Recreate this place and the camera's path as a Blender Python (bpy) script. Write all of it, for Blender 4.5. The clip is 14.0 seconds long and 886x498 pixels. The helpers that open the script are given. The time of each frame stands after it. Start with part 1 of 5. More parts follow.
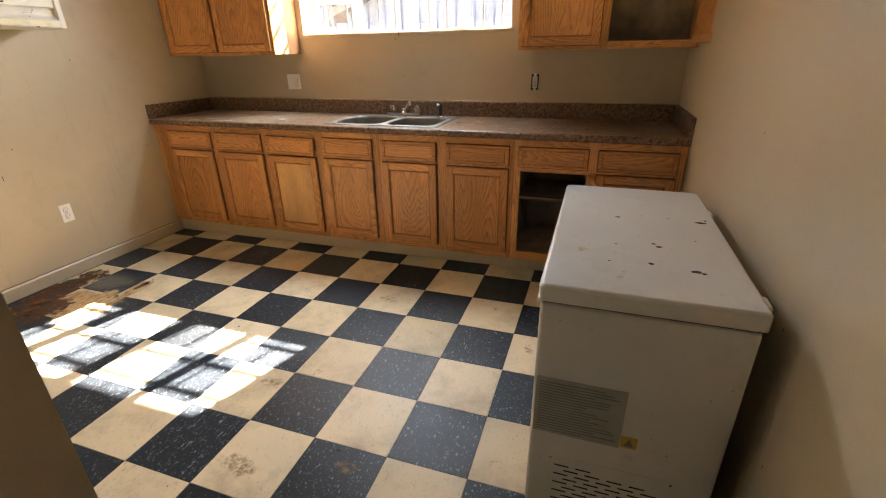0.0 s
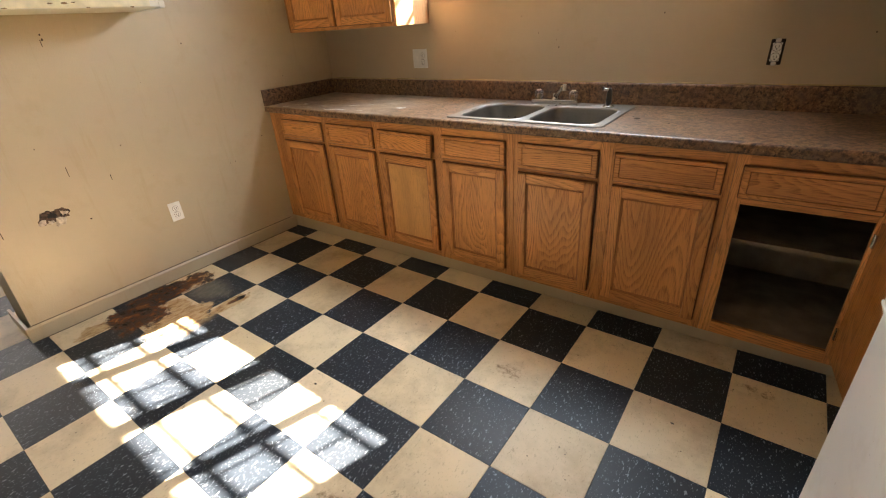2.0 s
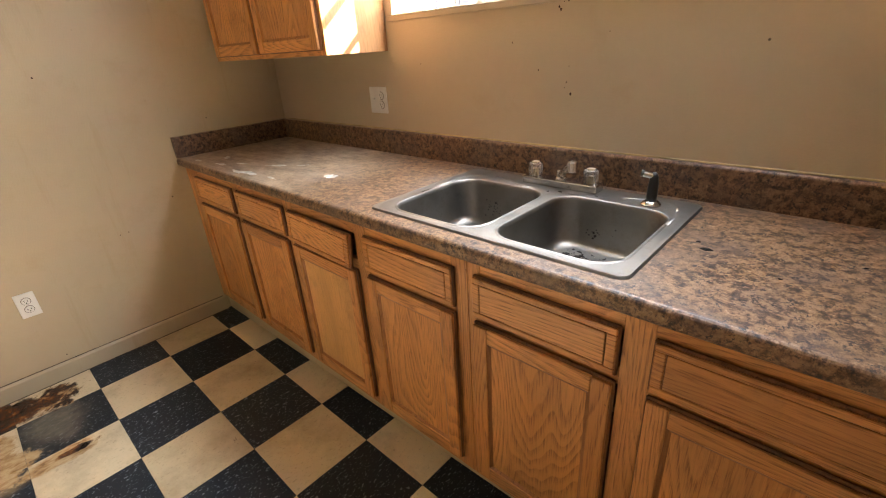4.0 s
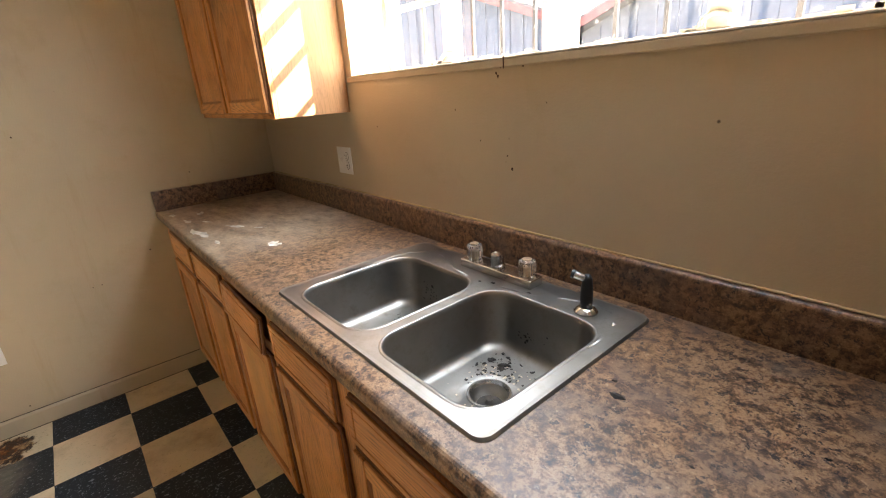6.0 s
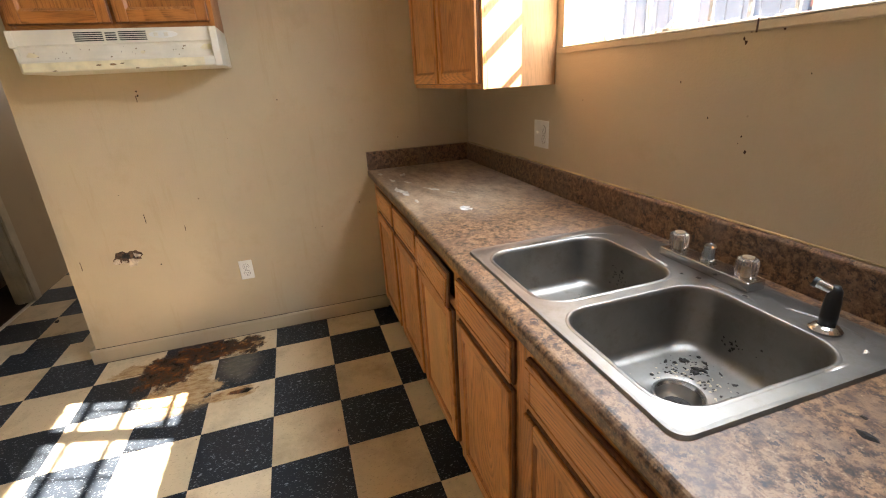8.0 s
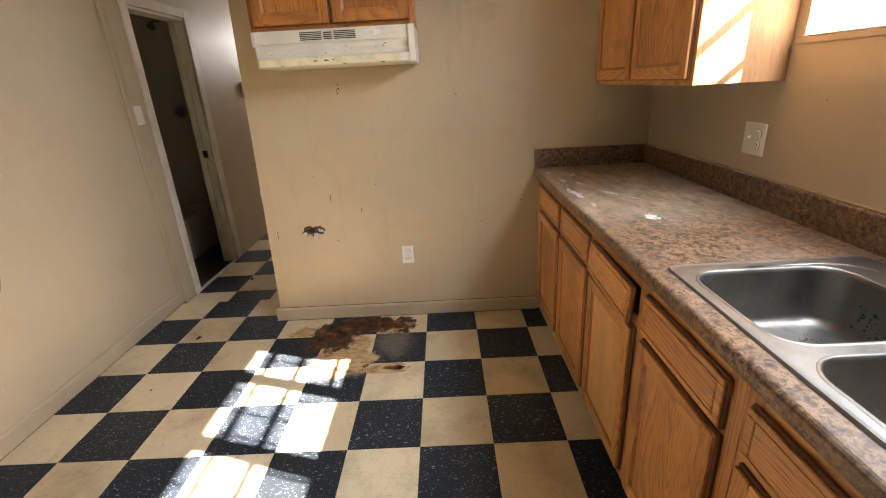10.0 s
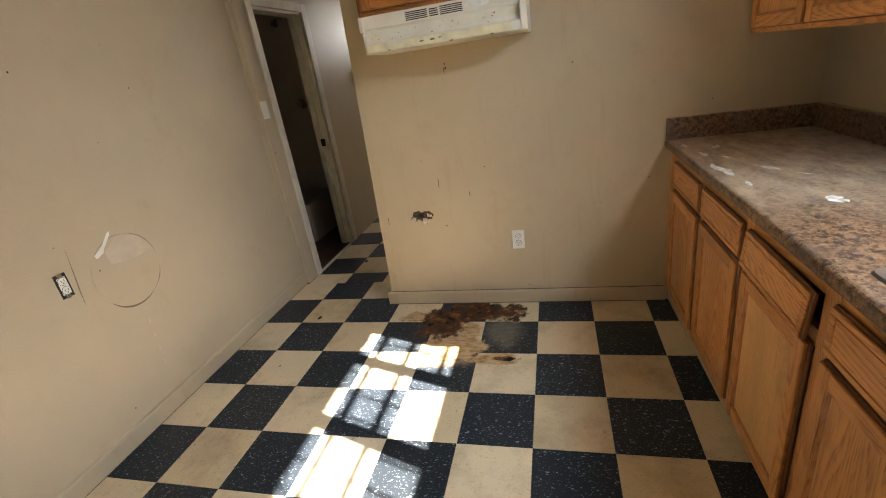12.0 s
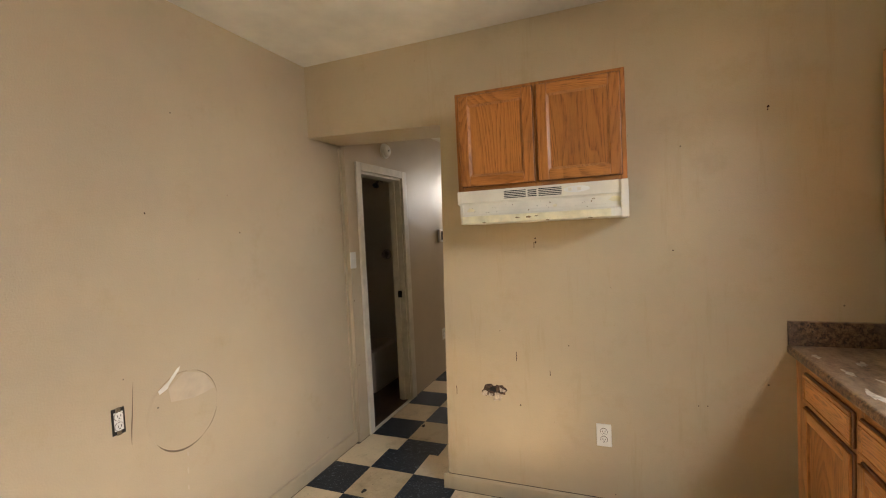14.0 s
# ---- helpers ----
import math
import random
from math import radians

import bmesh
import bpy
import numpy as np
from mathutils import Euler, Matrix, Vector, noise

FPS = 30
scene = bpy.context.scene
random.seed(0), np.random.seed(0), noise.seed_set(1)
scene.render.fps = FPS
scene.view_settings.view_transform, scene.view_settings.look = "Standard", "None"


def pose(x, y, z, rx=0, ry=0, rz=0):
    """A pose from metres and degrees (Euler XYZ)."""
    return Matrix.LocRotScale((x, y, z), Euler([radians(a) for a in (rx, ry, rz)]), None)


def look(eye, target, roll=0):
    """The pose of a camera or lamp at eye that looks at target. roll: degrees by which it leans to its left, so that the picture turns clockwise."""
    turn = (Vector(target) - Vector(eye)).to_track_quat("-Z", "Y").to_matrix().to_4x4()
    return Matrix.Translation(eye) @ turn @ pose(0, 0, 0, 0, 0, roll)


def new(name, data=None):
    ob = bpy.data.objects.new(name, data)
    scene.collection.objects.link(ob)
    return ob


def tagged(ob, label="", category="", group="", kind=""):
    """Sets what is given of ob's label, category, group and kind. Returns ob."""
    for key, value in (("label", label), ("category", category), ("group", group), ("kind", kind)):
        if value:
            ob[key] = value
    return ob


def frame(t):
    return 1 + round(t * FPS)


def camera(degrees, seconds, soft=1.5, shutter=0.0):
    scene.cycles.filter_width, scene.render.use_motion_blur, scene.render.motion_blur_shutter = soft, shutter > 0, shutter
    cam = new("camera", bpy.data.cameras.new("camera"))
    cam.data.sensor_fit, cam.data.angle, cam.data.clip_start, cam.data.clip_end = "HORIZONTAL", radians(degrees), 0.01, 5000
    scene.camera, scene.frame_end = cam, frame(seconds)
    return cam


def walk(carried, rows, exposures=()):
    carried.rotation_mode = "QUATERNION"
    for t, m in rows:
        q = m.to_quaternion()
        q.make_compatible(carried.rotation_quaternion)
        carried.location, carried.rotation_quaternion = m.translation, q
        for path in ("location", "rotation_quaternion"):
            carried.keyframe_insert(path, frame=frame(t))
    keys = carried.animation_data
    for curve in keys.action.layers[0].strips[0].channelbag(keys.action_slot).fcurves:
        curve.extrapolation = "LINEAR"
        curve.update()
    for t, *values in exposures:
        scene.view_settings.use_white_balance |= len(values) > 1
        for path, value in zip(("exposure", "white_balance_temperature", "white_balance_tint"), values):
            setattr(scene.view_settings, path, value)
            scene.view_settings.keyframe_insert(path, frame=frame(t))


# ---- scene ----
cam = camera(89.3, 14.0, soft=1.1)
PATH = [
    (0, (3.03, -2.589, 1.357), (2.443, -0.856, 0.551), -1.0),
    (0.5, (3.027, -2.403, 1.348), (2.39, -0.699, 0.517), -1.2),
    (1, (2.875, -2.141, 1.341), (2.264, -0.43, 0.505), -1.7),
    (1.5, (2.745, -1.984, 1.326), (1.971, -0.362, 0.449), -2.9),
    (2, (2.679, -1.792, 1.36), (1.585, -0.381, 0.457), -4.1),
    (2.5, (2.531, -1.605, 1.326), (1.252, -0.363, 0.419), -5.0),
    (3, (2.34, -1.296, 1.344), (1.074, -0.039, 0.44), -4.9),
    (3.5, (2.324, -0.996, 1.346), (1.039, 0.255, 0.462), -4.2),
    (4, (2.354, -0.682, 1.368), (1.09, 0.628, 0.539), -3.8),
    (4.2, (2.331, -0.562, 1.371), (1.13, 0.829, 0.582), -3.6),
    (6.3, (2.468, -0.24, 1.428), (0.901, 0.83, 0.798), -3.5),
    (6.5, (2.467, -0.274, 1.428), (0.824, 0.681, 0.804), -3.5),
    (7, (2.457, -0.297, 1.418), (0.731, 0.472, 0.762), -3.6),
    (7.5, (2.447, -0.296, 1.409), (0.685, 0.338, 0.708), -3.5),
    (8, (2.439, -0.311, 1.408), (0.653, 0.235, 0.693), -3.4),
    (8.5, (2.426, -0.34, 1.41), (0.603, 0.065, 0.694), -3.1),
    (9, (2.423, -0.388, 1.41), (0.569, -0.143, 0.701), -2.1),
    (9.2, (2.427, -0.403, 1.41), (0.562, -0.224, 0.708), -1.8),
    (11.5, (2.229, -0.493, 1.415), (0.404, -0.842, 0.674), -8.6),
    (12, (2.242, -0.473, 1.415), (0.456, -0.976, 0.667), -8.7),
    (12.5, (2.238, -0.466, 1.42), (0.495, -1.106, 0.677), -8.1),
    (13, (2.236, -0.479, 1.41), (0.539, -1.212, 0.647), -6.7),
    (13.5, (2.221, -0.494, 1.422), (0.51, -1.291, 0.761), -3.6),
    (14, (2.119, -0.592, 1.487), (0.263, -1.333, 1.407), -2.8),
]
EXPOSURE = 3.94
LEVELS = [(0.0, 0.38, 6750, 11), (1.0, 0.48, 6750, 11), (2.0, 0.34, 6700, 11), (3.0, 0.28, 6700, 11), (3.5, 0.38, 6700, 12), (4.2, 0.44, 6700, 13), (6.5, 0.06, 6400, 11), (7.5, 0.14, 6500, 11), (9.0, 0.22, 6450, 12), (11.5, -0.04, 6350, 9), (12.5, -0.16, 6250, 7), (13.0, -0.22, 6250, 6.5), (13.4, -0.42, 6250, 6), (14.0, 0.08, 6700, 10)]
walk(cam, [(t, look(eye, target, roll)) for t, eye, target, roll in PATH], [(t, EXPOSURE + stops, kelvin + 60, tint + 2.5) for t, stops, kelvin, tint in LEVELS])

# ---- world, sun, exposure ----
world = bpy.data.worlds.new("sky")
scene.world = world
world.use_nodes = True
SUN_EL, SUN_TAN = radians(39.3), 0.316
# the sun stands over the sink wall (+y), a little to the east (+x)
sun_az = math.atan2(SUN_TAN, 1.0)
sky = world.node_tree.nodes.new("ShaderNodeTexSky")
sky.sky_type, sky.sun_disc = "NISHITA", False
sky.sun_elevation, sky.sun_rotation = SUN_EL, sun_az
back = world.node_tree.nodes["Background"]
back.inputs["Strength"].default_value = 0.05
world.node_tree.links.new(sky.outputs[0], back.inputs["Color"])
sun = new("sun", bpy.data.lights.new("sun", "SUN"))
sun.data.energy, sun.data.angle, sun.data.color = 7.5, radians(0.5), (1.0, 0.92, 0.80)
sun_dir = Vector((math.sin(sun_az) * math.cos(SUN_EL), math.cos(sun_az) * math.cos(SUN_EL), math.sin(SUN_EL)))
sun.matrix_world = look(sun_dir * 20, (0, 0, 0))
# bright sky round the sun, through the upper part of the sink window
glow = new("window_skylight", bpy.data.lights.new("window_skylight", "AREA"))
glow.data.shape, glow.data.size, glow.data.size_y, glow.data.energy, glow.data.color = "RECTANGLE", 1.4, 0.34, 1.95, (0.72, 0.86, 1.0)
glow.data.spread = radians(128)
# made-up lamp that brightens the hall, set in an added high opening
hall_fill = new("hall_skylight", bpy.data.lights.new("hall_skylight", "AREA"))
hall_fill.data.shape, hall_fill.data.size, hall_fill.data.size_y, hall_fill.data.energy, hall_fill.data.color = "RECTANGLE", 0.8, 0.36, 1.6, (1.0, 0.95, 0.88)
hall_fill.matrix_world = look((-5.39, -1.72, 2.14), (-1.6, -2.0, 1.3))
glow.matrix_world = look((1.56, 0.785, 2.11), Vector((1.56, 0.785, 1.90)) - sun_dir)

# ---- materials ----
def nodes_of(name):
    m = bpy.data.materials.new(name)
    m.use_nodes = True
    nt = m.node_tree
    return m, nt, nt.nodes["Principled BSDF"]


def node(nt, kind, links=None, **vals):
    n = nt.nodes.new(kind)
    for k, v in vals.items():
        if k == "op":
            n.operation = v
        elif k == "blend":
            n.blend_type = v
        elif k == "dtype":
            n.data_type = v
        else:
            n.inputs[k].default_value = v
    for k, src in (links or {}).items():
        nt.links.new(src, n.inputs[k])
    return n


def ramp(nt, src, stops):
    r = nt.nodes.new("ShaderNodeValToRGB")
    el = r.color_ramp.elements
    while len(el) < len(stops):
        el.new(0.5)
    for e, (at, c) in zip(el, stops):
        e.position = at
        e.color = (*c, 1) if len(c) == 3 else c
    nt.links.new(src, r.inputs["Fac"])
    return r


def grey(v):
    return (v, v, v)


def mix(nt, a, b, fac, blend="MIX"):
    n = nt.nodes.new("ShaderNodeMix")
    n.data_type, n.blend_type = "RGBA", blend
    for sock, v in ((n.inputs["A"], a), (n.inputs["B"], b)):
        if isinstance(v, tuple):
            sock.default_value = (*v, 1)
        else:
            nt.links.new(v, sock)
    if isinstance(fac, float):
        n.inputs["Factor"].default_value = fac
    else:
        nt.links.new(fac, n.inputs["Factor"])
    return n.outputs["Result"]


def position(nt, scale=(1, 1, 1), jitter=False):
    g = nt.nodes.new("ShaderNodeNewGeometry")
    m = node(nt, "ShaderNodeMapping", {"Vector": g.outputs["Position"]}, Scale=scale)
    if not jitter:
        return m.outputs["Vector"]
    info = nt.nodes.new("ShaderNodeObjectInfo")
    k = node(nt, "ShaderNodeMath", {0: info.outputs["Random"]}, op="MULTIPLY")
    k.inputs[1].default_value = 37.0
    a = node(nt, "ShaderNodeVectorMath", {0: m.outputs["Vector"], 1: k.outputs[0]}, op="ADD")
    return a.outputs["Vector"]


def noise_fac(nt, vec, scale, detail=4.0, rough=0.55, distort=0.0):
    n = node(nt, "ShaderNodeTexNoise", {"Vector": vec}, Scale=scale, Detail=detail, Roughness=rough, Distortion=distort)
    return n.outputs["Fac"]


def bump(nt, bsdf, height, strength, distance=0.01):
    b = node(nt, "ShaderNodeBump", {"Height": height}, Strength=strength, Distance=distance)
    nt.links.new(b.outputs["Normal"], bsdf.inputs["Normal"])


def math_node(nt, op, a, b=None, clamp=False):
    n = nt.nodes.new("ShaderNodeMath")
    n.operation, n.use_clamp = op, clamp
    for i, v in enumerate((a, b)):
        if v is None:
            continue
        if isinstance(v, (int, float)):
            n.inputs[i].default_value = v
        else:
            nt.links.new(v, n.inputs[i])
    return n.outputs[0]


def plain(name, colour, rough=0.5, metal=0.0, vary=0.06, scale=12.0, relief=0.0, spec=0.5, even=False):
    m, nt, b = nodes_of(name)
    f = noise_fac(nt, position(nt), scale, 5.0)
    dark = tuple(c * (1 - 2.2 * vary) for c in colour)
    lite = tuple(min(1.0, c * (1 + vary)) for c in colour)
    nt.links.new(ramp(nt, f, [(0.3, dark), (0.65, lite)]).outputs["Color"], b.inputs["Base Color"])
    fine = noise_fac(nt, position(nt), scale * 2 if even else scale * 9, 3.0)
    r = ramp(nt, fine, [(0.2, grey(max(0.02, rough * 0.8))), (0.8, grey(min(1, rough * 1.2)))])
    nt.links.new(r.outputs["Color"], b.inputs["Roughness"])
    b.inputs["Metallic"].default_value = metal
    b.inputs["Specular IOR Level"].default_value = spec
    if relief:
        bump(nt, b, fine, relief, 0.003)
    return m


def paint(name, colour, drips=0.35):
    """Old satin wall paint: roller texture, broad grime, faint runs, specks."""
    m, nt, b = nodes_of(name)
    p = position(nt)
    broad = noise_fac(nt, p, 1.3, 5.0, 0.6)
    col = mix(nt, tuple(c * 0.90 for c in colour), tuple(min(1, c * 1.05) for c in colour), ramp(nt, broad, [(0.3, grey(0)), (0.7, grey(1))]).outputs["Color"])
    runs = noise_fac(nt, position(nt, (9, 9, 0.9)), 1.6, 6.0, 0.7)
    grime = (colour[0] * 0.72, colour[1] * 0.62, colour[2] * 0.42)
    f = ramp(nt, runs, [(0.62 - 0.05 * drips, grey(0)), (0.82 - 0.05 * drips, grey(drips * 0.42))])
    col = mix(nt, col, grime, f.outputs["Color"])
    blot = noise_fac(nt, p, 5.5, 6.0, 0.65)
    f = ramp(nt, blot, [(0.60 - 0.05 * drips, grey(0)), (0.80 - 0.05 * drips, grey(0.32))])
    col = mix(nt, col, grime, f.outputs["Color"])
    speck = node(nt, "ShaderNodeTexVoronoi", {"Vector": p}, Scale=7.0)
    f = ramp(nt, speck.outputs["Distance"], [(0.020, grey(0.9)), (0.034, grey(0))])
    gate = ramp(nt, noise_fac(nt, p, 2.4), [(0.47, grey(0)), (0.53, grey(1))])
    col = mix(nt, col, (0.06, 0.045, 0.03), math_node(nt, "MULTIPLY", f.outputs["Color"], gate.outputs["Color"]))
    fine = noise_fac(nt, position(nt, (1, 1, 0.6)), 34.0, 8.0, 0.8)
    f = ramp(nt, fine, [(0.60, grey(0)), (0.74, grey(0.35 + 0.25 * drips))])
    col = mix(nt, col, grime, math_node(nt, "MULTIPLY", f.outputs["Color"], ramp(nt, noise_fac(nt, p, 1.9, 3.0), [(0.45, grey(0)), (0.62, grey(1))]).outputs["Color"]))
    nt.links.new(col, b.inputs["Base Color"])
    rr = ramp(nt, broad, [(0.3, grey(0.30)), (0.7, grey(0.43))])
    nt.links.new(rr.outputs["Color"], b.inputs["Roughness"])
    h = math_node(nt, "ADD", noise_fac(nt, p, 160.0, 2.0), math_node(nt, "MULTIPLY", noise_fac(nt, p, 9.0, 3.0), 1.5))
    bump(nt, b, h, 0.28, 0.004)
    return m


def oak(name, axis, base=(0.40, 0.150, 0.040), light=(0.70, 0.325, 0.105), figure=1.0):
    """Honey oak: arched growth bands and long dark pores along one axis (0 x, 2 z, 1 y)."""
    m, nt, b = nodes_of(name)
    sc = [1.0, 1.0, 1.0]
    sc[axis] = 0.15
    p = position(nt, tuple(sc), jitter=True)
    warp = noise_fac(nt, p, 7.0, 3.0, 0.5)
    flame = noise_fac(nt, p, 4.2, 1.6, 0.42, 0.35)
    bands = math_node(nt, "FRACT", math_node(nt, "MULTIPLY", flame, 46.0))
    early = ramp(nt, bands, [(0.0, grey(1.0)), (0.30, grey(0.55)), (0.55, grey(0.10)), (0.88, grey(0.0)), (1.0, grey(1.0))]).outputs["Color"]
    col = mix(nt, light, base, math_node(nt, "MULTIPLY", early, 0.42 * figure))
    tone = ramp(nt, warp, [(0.3, grey(0.80)), (0.7, grey(1.10))])
    col = mix(nt, col, tone.outputs["Color"], 1.0, "MULTIPLY")
    sc2 = [1.0, 1.0, 1.0]
    sc2[axis] = 0.05
    pores = noise_fac(nt, position(nt, tuple(sc2), jitter=True), 380.0, 2.0, 0.5)
    pf = ramp(nt, pores, [(0.38, grey(0.66)), (0.53, grey(0))])
    col = mix(nt, col, tuple(c * 0.34 for c in base), math_node(nt, "MULTIPLY", pf.outputs["Color"], math_node(nt, "ADD", math_node(nt, "MULTIPLY", early, 0.75 * figure), 0.22)))
    info = nt.nodes.new("ShaderNodeObjectInfo")
    each = ramp(nt, info.outputs["Random"], [(0.0, (0.84, 0.80, 0.76)), (0.5, (1.0, 0.98, 0.96)), (1.0, (1.08, 1.09, 1.12))])
    col = mix(nt, col, each.outputs["Color"], 1.0, "MULTIPLY")
    wear = noise_fac(nt, position(nt), 6.0, 7.0, 0.72)
    col = mix(nt, col, (0.15, 0.062, 0.022), ramp(nt, wear, [(0.56, grey(0)), (0.76, grey(0.5))]).outputs["Color"])
    nick = noise_fac(nt, position(nt), 48.0, 4.0, 0.7)
    col = mix(nt, col, (0.05, 0.025, 0.012), ramp(nt, nick, [(0.70, grey(0)), (0.75, grey(0.7))]).outputs["Color"])
    nt.links.new(col, b.inputs["Base Color"])
    nt.links.new(ramp(nt, wear, [(0.3, grey(0.30)), (0.75, grey(0.52))]).outputs["Color"], b.inputs["Roughness"])
    bump(nt, b, pores, 0.16, 0.002)
    return m


def laminate(name):
    """Mottled stone-look laminate: tan ground, brown clouds, near-black and pale chips, dust, a left end painted
    brighter.
    """
    m, nt, b = nodes_of(name)
    p = position(nt)
    a = noise_fac(nt, p, 46.0, 9.0, 0.80, 0.2)
    col = ramp(nt, a, [(0.37, (0.020, 0.013, 0.012)), (0.44, (0.078, 0.040, 0.021)), (0.50, (0.188, 0.100, 0.050)), (0.57, (0.315, 0.192, 0.104)), (0.66, (0.11, 0.057, 0.032))]).outputs["Color"]
    big = noise_fac(nt, p, 9.0, 5.0, 0.62)
    col = mix(nt, col, (0.125, 0.078, 0.058), ramp(nt, big, [(0.48, grey(0)), (0.66, grey(0.6))]).outputs["Color"])
    c = noise_fac(nt, p, 78.0, 7.0, 0.80)
    chips = math_node(nt, "MULTIPLY", ramp(nt, c, [(0.545, grey(0)), (0.565, grey(0.95))]).outputs["Color"], ramp(nt, noise_fac(nt, p, 26.0, 4.0), [(0.42, grey(0.2)), (0.54, grey(1))]).outputs["Color"])
    col = mix(nt, col, (0.020, 0.015, 0.017), chips)
    col = mix(nt, col, (0.48, 0.34, 0.21), ramp(nt, noise_fac(nt, p, 88.0, 5.0, 0.7), [(0.60, grey(0)), (0.68, grey(0.5))]).outputs["Color"])
    dust = noise_fac(nt, p, 4.5, 8.0, 0.68)
    col = mix(nt, col, (0.46, 0.36, 0.27), ramp(nt, dust, [(0.52, grey(0)), (0.76, grey(0.22))]).outputs["Color"])
    where = nt.nodes.new("ShaderNodeSeparateXYZ")
    nt.links.new(p, where.inputs[0])
    dust_glow = noise_fac(nt, position(nt, (1, 2.2, 1)), 9.0, 8.0, 0.72)
    # dust and reflected light on the left end, both put into the colour
    film = math_node(nt, "MULTIPLY", ramp(nt, where.outputs[0], [(0.60, grey(1)), (1.0, grey(0))]).outputs["Color"], ramp(nt, dust_glow, [(0.36, grey(0.12)), (0.64, grey(0.82))]).outputs["Color"])
    level = nt.nodes.new("ShaderNodeSeparateXYZ")
    nt.links.new(nt.nodes.new("ShaderNodeNewGeometry").outputs["Normal"], level.inputs[0])
    film = math_node(nt, "MULTIPLY", film, ramp(nt, level.outputs[2], [(0.6, grey(0)), (0.9, grey(1))]).outputs["Color"])
    col = mix(nt, col, (0.58, 0.43, 0.29), film)
    nt.links.new(col, b.inputs["Base Color"])
    nt.links.new(ramp(nt, dust, [(0.35, grey(0.34)), (0.7, grey(0.54))]).outputs["Color"], b.inputs["Roughness"])
    bump(nt, b, c, 0.06, 0.002)
    return m


def vinyl(name, colour, fleck, fleck_amount, dirt, spread=0.12):
    """Composition tile with flecks, scuffs and the burnt, torn patch by the stove wall."""
    m, nt, b = nodes_of(name)
    p = position(nt)
    pj = position(nt, (1, 1, 1), jitter=True)
    col = colour
    for turn, scale, lo in ((0.5, 120.0, 0.645), (1.9, 230.0, 0.65)):
        along = node(nt, "ShaderNodeMapping", {"Vector": pj}, Scale=(1.0, 0.45, 1.0), Rotation=(0, 0, turn)).outputs["Vector"]
        col = mix(nt, col, fleck, ramp(nt, noise_fac(nt, along, scale, 2.0, 0.5), [(lo, grey(0)), (lo + 0.05, grey(fleck_amount))]).outputs["Color"])
    info = nt.nodes.new("ShaderNodeObjectInfo")
    each = ramp(nt, info.outputs["Random"], [(0.0, (1 - spread, 1 - 1.15 * spread, 1 - 1.5 * spread)), (1.0, grey(1.05))])
    col = mix(nt, col, each.outputs["Color"], 1.0, "MULTIPLY")
    soil = noise_fac(nt, p, 3.2, 8.0, 0.7)
    col = mix(nt, col, (0.23, 0.155, 0.085), ramp(nt, soil, [(0.48, grey(0)), (0.78, grey(dirt))]).outputs["Color"])
    spots = noise_fac(nt, p, 9.0, 9.0, 0.78, 0.4)
    gate = ramp(nt, noise_fac(nt, p, 1.7, 2.0), [(0.46, grey(0)), (0.56, grey(1))])
    sf = math_node(nt, "MULTIPLY", ramp(nt, spots, [(0.62, grey(0)), (0.66, grey(min(0.75, dirt * 1.2)))]).outputs["Color"], gate.outputs["Color"])
    col = mix(nt, col, (0.13, 0.075, 0.035), sf)
    grit = node(nt, "ShaderNodeTexVoronoi", {"Vector": p}, Scale=16.0)
    gf = math_node(nt, "MULTIPLY", ramp(nt, grit.outputs["Distance"], [(0.034, grey(0.95)), (0.058, grey(0))]).outputs["Color"], ramp(nt, noise_fac(nt, p, 4.0), [(0.45, grey(0)), (0.52, grey(1))]).outputs["Color"])
    col = mix(nt, col, (0.07, 0.045, 0.025), math_node(nt, "MULTIPLY", gf, min(1.0, dirt * 1.6)))
    # the torn patch: worn grey film, tan backing, burnt glue
    g = nt.nodes.new("ShaderNodeNewGeometry")
    sep = nt.nodes.new("ShaderNodeSeparateXYZ")
    nt.links.new(g.outputs["Position"], sep.inputs[0])
    wob = math_node(nt, "MULTIPLY", math_node(nt, "SUBTRACT", noise_fac(nt, p, 10.0, 10.0, 0.74), 0.5), 2.2)

    def blob(cx, cy, rx, ry, soft=0.12, ragged=1.0):
        dx = math_node(nt, "POWER", math_node(nt, "ABSOLUTE", math_node(nt, "DIVIDE", math_node(nt, "SUBTRACT", sep.outputs[0], cx), rx)), 2.0)
        dy = math_node(nt, "POWER", math_node(nt, "ABSOLUTE", math_node(nt, "DIVIDE", math_node(nt, "SUBTRACT", sep.outputs[1], cy), ry)), 2.0)
        d = math_node(nt, "ADD", math_node(nt, "SQRT", math_node(nt, "ADD", dx, dy)), math_node(nt, "MULTIPLY", wob, ragged))
        return ramp(nt, d, [(0.88 - soft, grey(1)), (0.94, grey(0))]).outputs["Color"]

    def either(*masks):
        out = masks[0]
        for k in masks[1:]:
            out = math_node(nt, "MAXIMUM", out, k)
        return out
    crust = noise_fac(nt, p, 13.0, 10.0, 0.76, 0.3)
    fibre = noise_fac(nt, position(nt, (1, 0.35, 1)), 40.0, 8.0, 0.75)
    film = math_node(nt, "MULTIPLY", blob(0.10, -0.80, 0.20, 0.14, 0.45, 0.6), 0.72)
    haze = math_node(nt, "MULTIPLY", blob(0.36, -1.10, 0.09, 0.24, 0.5, 0.5), 0.5)
